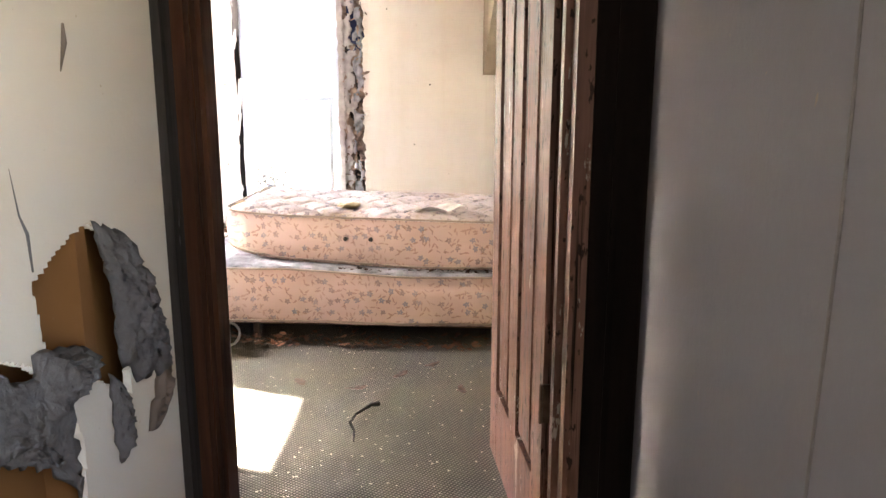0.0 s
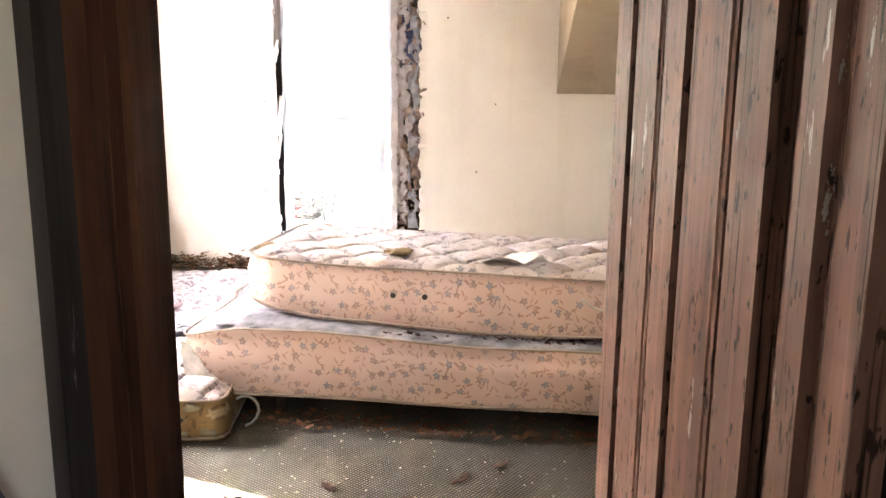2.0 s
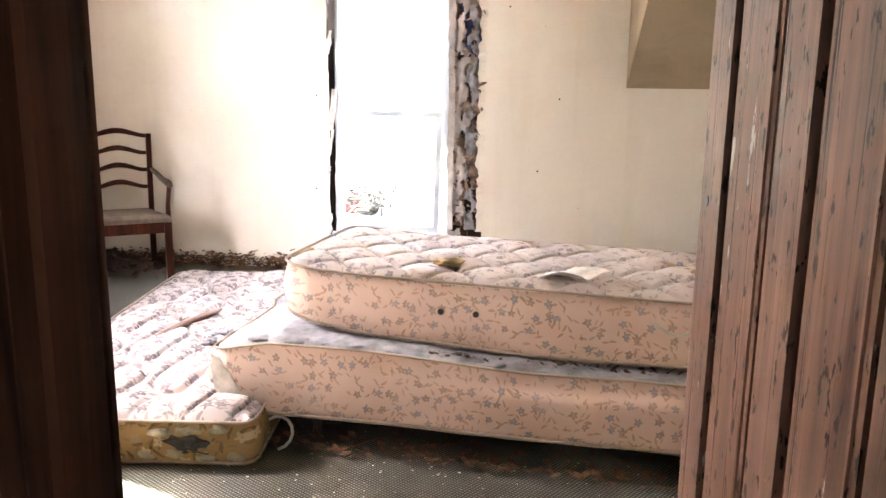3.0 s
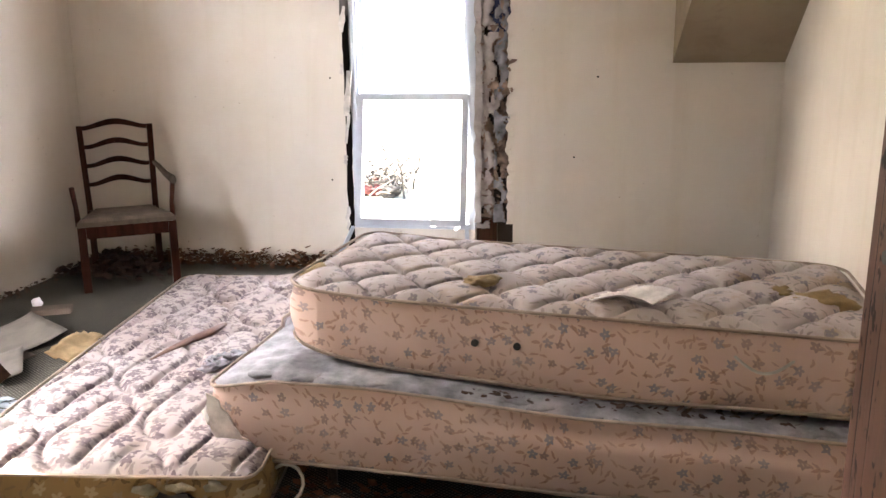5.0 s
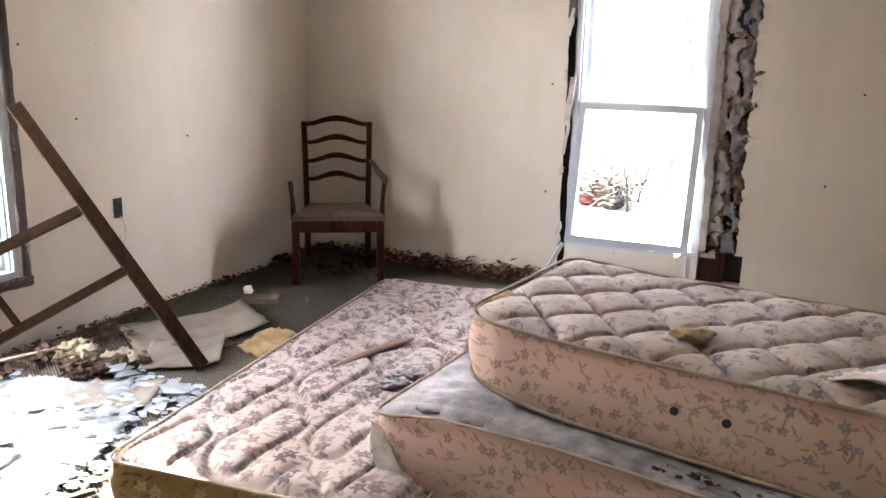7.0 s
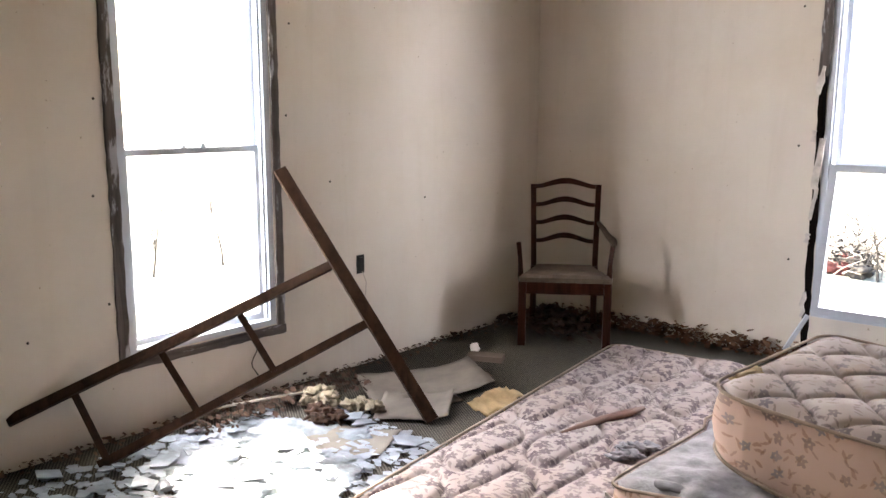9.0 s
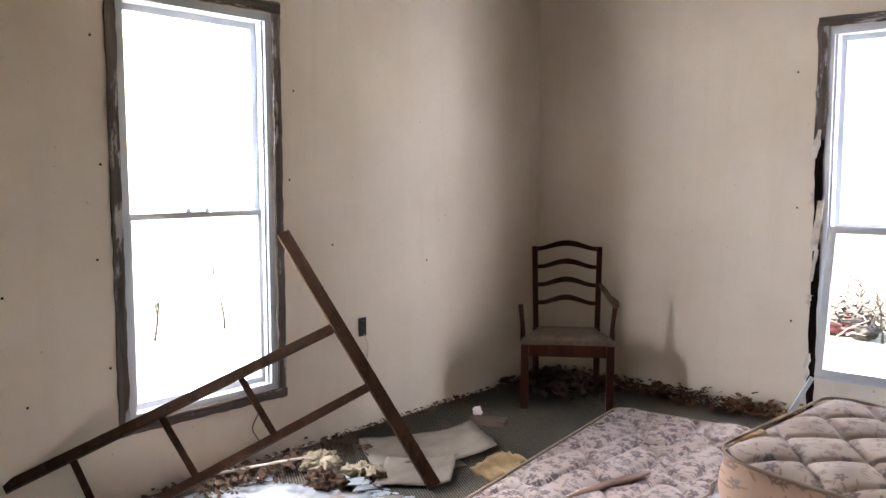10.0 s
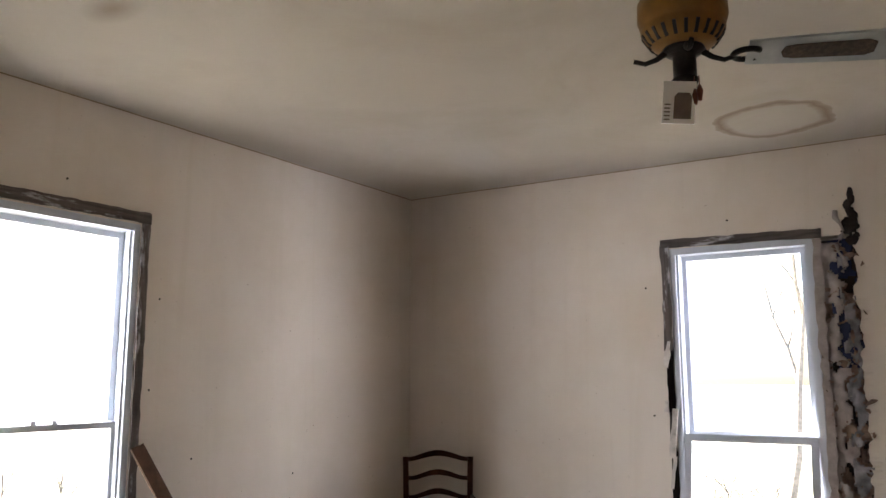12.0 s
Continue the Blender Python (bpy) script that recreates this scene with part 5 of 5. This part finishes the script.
for k in range(46):
    x, y, z = shard_field(rl)
    n, w = rl.choice((3, 4, 4, 5)), rl.uniform(0.03, 0.10)
    turn = rl.uniform(0, 6.28)
    pts = [(w * rl.uniform(0.55, 1.0) * math.cos(turn + 6.28 * q / n), w * rl.uniform(0.5, 0.9) * math.sin(turn + 6.28 * q / n)) for q in range(n)]
    bm = bmesh.new()
    prism(bm, pts, 0.005, Matrix.Rotation(math.pi / 2, 4, "X"))
    ob = part("board_shard", bm, PALE_SHARD)
    ob.matrix_world = Matrix.Translation((x, y, 0.022)) @ Matrix.Rotation(rl.uniform(-0.16, 0.16), 4, "X") @ Matrix.Rotation(rl.uniform(-0.16, 0.16), 4, "Y")
    tagged(ob, "flat pale blue-white shard lying among the litter", "shard", group="shards on the carpet")
for k, (x, y, s, a) in enumerate(((-2.62, 3.62, 0.16, 0.4), (-2.35, 3.45, 0.17, 1.2), (-2.75, 3.30, 0.13, 2.1), (-2.40, 3.15, 0.15, 0.1), (-2.95, 3.75, 0.12, 0.9), (-2.2, 3.3, 0.12, 0.6))):
    crumpled("paper_sheet", "torn pale sheet of paper on the carpet", "paper", [(-s, -0.6 * s), (0.3 * s, -0.75 * s), (s, -0.4 * s), (0.85 * s, 0.6 * s), (-0.2 * s, 0.75 * s), (-0.9 * s, 0.5 * s)],
             Matrix.Translation((x, y, 0.012)) @ Matrix.Rotation(a, 4, "Z"), PALE_SHARD, 12 + k, 0.02, 0.03)
for k, (c, s, mt) in enumerate((((-3.10, 4.42, 0.045), (0.10, 0.09, 0.05), FLUFF), ((-2.93, 4.50, 0.035), (0.09, 0.06, 0.04), FLUFF), ((-2.98, 4.33, 0.03), (0.10, 0.08, 0.04), DEAD))):
    bm = bmesh.new()
    rk = random.Random(70 + k)
    for q in range(9):
        lump(bm, (c[0] + rk.uniform(-1, 1) * s[0] * 0.7, c[1] + rk.uniform(-1, 1) * s[1] * 0.7, c[2] * rk.uniform(0.5, 1.2)), (s[0] * 0.42, s[1] * 0.42, s[2] * 0.6), q + 9 * k, 3, 1.2)
    lab = "cream clump of mattress stuffing on the carpet" if mt is FLUFF else "brown clump of matted litter on the carpet"
    tagged(part("stuffing_clump", bm, mt, None, lab, smooth=True), lab, "stuffing", kind="stuff")


def curled_sheet(name, label, mat, a, size, turn, curl, z=0.006, category="cardboard"):
    bm = bmesh.new()
    nx, ny = 14, 10
    g = [[bm.verts.new((size[0] * (i / nx - 0.5), size[1] * (j / ny - 0.5),
                        z + curl * (max(0, i / nx - 0.55) ** 2 * 2 + 0.15 * abs(noise.noise(Vector((i * 0.3, j * 0.4, size[0]))))))) for j in range(ny + 1)] for i in range(nx + 1)]
    for i in range(nx):
        for j in range(ny):
            bm.faces.new((g[i][j], g[i + 1][j], g[i + 1][j + 1], g[i][j + 1]))
    ob = part(name, bm, mat, None, label, smooth=True)
    ob.matrix_world = Matrix.Translation((a[0], a[1], 0)) @ Matrix.Rotation(radians(turn), 4, "Z")
    so = ob.modifiers.new("thickness", "SOLIDIFY")
    so.thickness = 0.003
    return tagged(ob, label, category, group="cardboard on the floor")


curled_sheet("cardboard_sheet", "curled grey-beige cardboard sheet on the carpet", CARD, (-3.02, 4.98), (0.62, 0.42), 62, 0.12)
curled_sheet("cardboard_sheet", "torn pale cardboard sheet on the carpet", CARD, (-2.80, 4.72), (0.34, 0.36), 40, 0.06, 0.012)
curled_sheet("cardboard_sheet", "pale cardboard piece under litter", CARD, (-2.72, 4.25), (0.40, 0.28), 30, 0.03)
for k in range(3):
    curled_sheet("cardboard_strip", "brown square of cardboard on the carpet", CARD_BROWN, (-2.78 - 0.075 * k, 4.88 + 0.185 * k), (0.17, 0.12), 70, 0.01, 0.008)
bm = boxes((-0.10, 0.10, -0.045, 0.045, 0.0, 0.03))
ob = part("wood_block", bm, CARD_BROWN, None, "small brown block on the carpet", bevel=0.006)
ob.matrix_world = Matrix.Translation((-3.08, 5.52, 0.0)) @ Matrix.Rotation(0.5, 4, "Z")
tagged(ob, "small brown block lying on the carpet", "block")
bm = bmesh.new()
lump(bm, (-3.20, 5.56, 0.035), (0.03, 0.025, 0.03), 4, 2, 0.3)
tagged(part("plastic_scrap", bm, LABEL_WHITE, None, smooth=True), "small white plastic scrap on the carpet", "scrap")
crumpled("foam_scrap", "tan foam scrap beside the floor mattress", "foam", [(-0.05, -0.16), (0.05, -0.14), (0.07, 0.08), (0.03, 0.18), (-0.05, 0.1)],
         Matrix.Translation((-2.335, 4.75, 0.15)) @ Matrix.Rotation(0.18, 4, "Z") @ Matrix.Rotation(0.5, 4, "Y"), TAN_FOAM, 9, 0.03, 0.02)
bm = bmesh.new()
tube(bm, [(-3.37, 3.85, 0.05), (-3.22, 4.25, 0.07), (-3.18, 4.5, 0.055)], 0.006, 6)
tagged(part("thin_stick", bm, ROPE, None), "thin pale stick lying on the litter", "stick")
bm = bmesh.new()
tube(bm, [(-2.20, 3.50, 0.012), (-2.14, 3.62, 0.03), (-2.07, 3.70, 0.05)], [0.012, 0.016, 0.010], 8)
tagged(part("wood_splinter", bm, STICK_WOOD, None), "short brown splinter of wood on the carpet", "wood piece")
bm = bmesh.new()
tube(bm, [(-0.27, 3.05, 0.01), (-0.28, 3.12, 0.018), (-0.31, 3.20, 0.012), (-0.30, 3.27, 0.016), (-0.25, 3.33, 0.03), (-0.22, 3.35, 0.028)], [0.003, 0.005, 0.006, 0.005, 0.008, 0.011], 6)
tagged(part("twig", bm, SHADE_TWIG_BLACK, None), "dark crooked twig lying on the carpet", "twig")
for k, (x, y, r0) in enumerate(((-0.18, 3.72, 0.5), (-0.60, 3.60, 1.1), (-0.05, 3.85, 2.0), (-0.35, 3.55, 0.2), (0.10, 3.55, 0.9), (-0.90, 3.50, 1.4))):
    crumpled("dead_leaf", "curled dead leaf on the carpet", "leaf", [(-0.045, 0), (-0.015, -0.016), (0.03, -0.012), (0.05, 0.004), (0.02, 0.016), (-0.02, 0.014)],
             Matrix.Translation((x, y, 0.003)) @ Matrix.Rotation(r0 * 2, 4, "Z"), CHIP_MAT if k == 5 else DEAD, 5 + k, 0.03, 0.007)

# ---- outdoors ----
bm = bmesh.new()
k = 24
vs = [[bm.verts.new((-300 + 600 * i / k, -300 + 600 * j / k, -0.62)) for j in range(k + 1)] for i in range(k + 1)]
for i in range(k):
    for j in range(k):
        bm.faces.new((vs[i][j], vs[i + 1][j], vs[i + 1][j + 1], vs[i][j + 1]))
tagged(part("ground", bm, GROUND), "pale dry winter grass", "ground", kind="structure")


def bare_tree(base, height, seed, spread, label="leafless grey tree outside the window", cat="tree", name="bare_tree"):
    r = random.Random(seed)
    t = empty(name, Matrix.Translation(base), label, cat, group="bare trees outside")
    trunk, twigs = bmesh.new(), bmesh.new()

    def grow(bm, p, d, length, rad, level):
        pts, rads = [p], [rad]
        for s in range(4):
            d = (d + Vector((r.uniform(-1, 1), r.uniform(-1, 1), r.uniform(-0.2, 0.5))) * 0.18).normalized()
            p = p + d * length / 4
            pts.append(p)
            rads.append(rad * (1 - 0.16 * (s + 1)))
        tube(bm, pts, rads, 6 if level < 2 else 4)
        if level < 4:
            for _ in range(3 if level else 5):
                q = pts[r.randint(1, 4)]
                nd = (d + Vector((r.uniform(-1, 1), r.uniform(-1, 1), r.uniform(-0.1, 0.7))) * spread).normalized()
                grow(twigs, q, nd, length * r.uniform(0.45, 0.7), rad * 0.5, level + 1)
    grow(trunk, Vector((0, 0, 0)), Vector((0, 0, 1)), height * 0.5, max(0.02, height * 0.009), 0)
    skin = GLARE_BARK if height > 3 else BARK
    part("trunk", trunk, skin, t)
    part("branches", twigs, skin, t)
    return t


bare_tree((-3.15, 14.0, -0.62), 8, 2, 0.9)
bare_tree((0.9, 19.0, -0.62), 10, 8, 0.9)
bare_tree((-16, 13.5, -0.62), 8, 5, 0.9)
for k, (x, y, h) in enumerate(((-3.9, 13.6, 1.0), (-3.2, 12.6, 0.9), (-3.3, 13.4, 1.1), (-4.3, 13.2, 0.8), (-9.5, 6.6, 1.6), (-9.0, 8.4, 1.4), (-9.6, 7.6, 1.5))):
    bare_tree((x, y, -0.62), h, 20 + k, 1.6, "tangled leafless bush outside", "bush", "bare_bush")
rust_ob = empty("red_barrow", Matrix.Translation((-3.75, 13.2, -0.62)) @ Matrix.Scale(0.36, 4), "faded red metal barrow lying in the brush", "barrow")
bm = bmesh.new()
prism(bm, [(-0.42, 0.2), (0.38, 0.2), (0.55, 0.45), (-0.55, 0.5)], 0.5, Matrix())
part("tray", bm, RED_METAL, rust_ob, bevel=0.03)
for y in (0.05, 0.45):
    bm = bmesh.new()
    tube(bm, [(-0.9, y, 0.35), (-0.3, y, 0.18), (0.3, y, 0.15), (0.42, y, 0.0)], 0.02, 8)
    part("handle", bm, RUST, rust_ob)


# heap of branches and scrap beyond the north window
rb = random.Random(77)
# Upper twigs take the lightened bark, with the glare put into their colour.
for count, wide, tall, thick, skin, label in ((120, 0.42, 0.36, 0.010, GLARE_BARK, "tangled twigs heaped in the yard, coloured pale for the glare"), (46, 0.24, 0.13, 0.022, BARK, "dark broken branches at the foot of the heap")):
    bm = bmesh.new()
    for k in range(count):
        c = Vector((-3.70 + rb.gauss(0, wide), 13.1 + rb.gauss(0, 0.3), -0.56 + abs(rb.gauss(0, tall))))
        d = Vector((rb.uniform(-1, 1), rb.uniform(-0.5, 0.5), rb.uniform(-0.35, 0.7))).normalized() * rb.uniform(0.12, 0.36)
        tube(bm, [c - d, c + Vector((rb.uniform(-0.05, 0.05), 0, rb.uniform(0, 0.08))), c + d], [thick, 0.8 * thick, 0.4 * thick], 5)
    stuff("brush_pile", bm, skin, label, "brush")
for k, (x, y, w) in enumerate(((-3.80, 12.8, 0.20), (-3.45, 12.7, 0.13))):
    bm = bmesh.new()
    lump(bm, (x, y, -0.55), (w, 0.12, 0.08), 90 + k, 3, 0.9)
    tagged(part("scrap_heap", bm, (RED_METAL, BARK)[k], None, smooth=True), ("faded red crumpled scrap in the yard", "dark heap of scrap in the yard")[k], "scrap")

# scraps caught behind the tilted sash
for k, (x, y, w, a) in enumerate(SILL_SCRAPS):
    crumpled("white_scrap", "crumpled white scrap lying on the window sill", "scrap", [(-w / 2, -0.05), (0.1 * w, -0.07), (w / 2, -0.02), (0.4 * w, 0.05), (-0.3 * w, 0.06)],
             NORTH @ Matrix.Translation((x, y + 0.03, 0.345)) @ Matrix.Rotation(a, 4, "Z") @ Matrix.Rotation(0.6, 4, "X"), LABEL_WHITE, 40 + k, 0.10, 0.012)
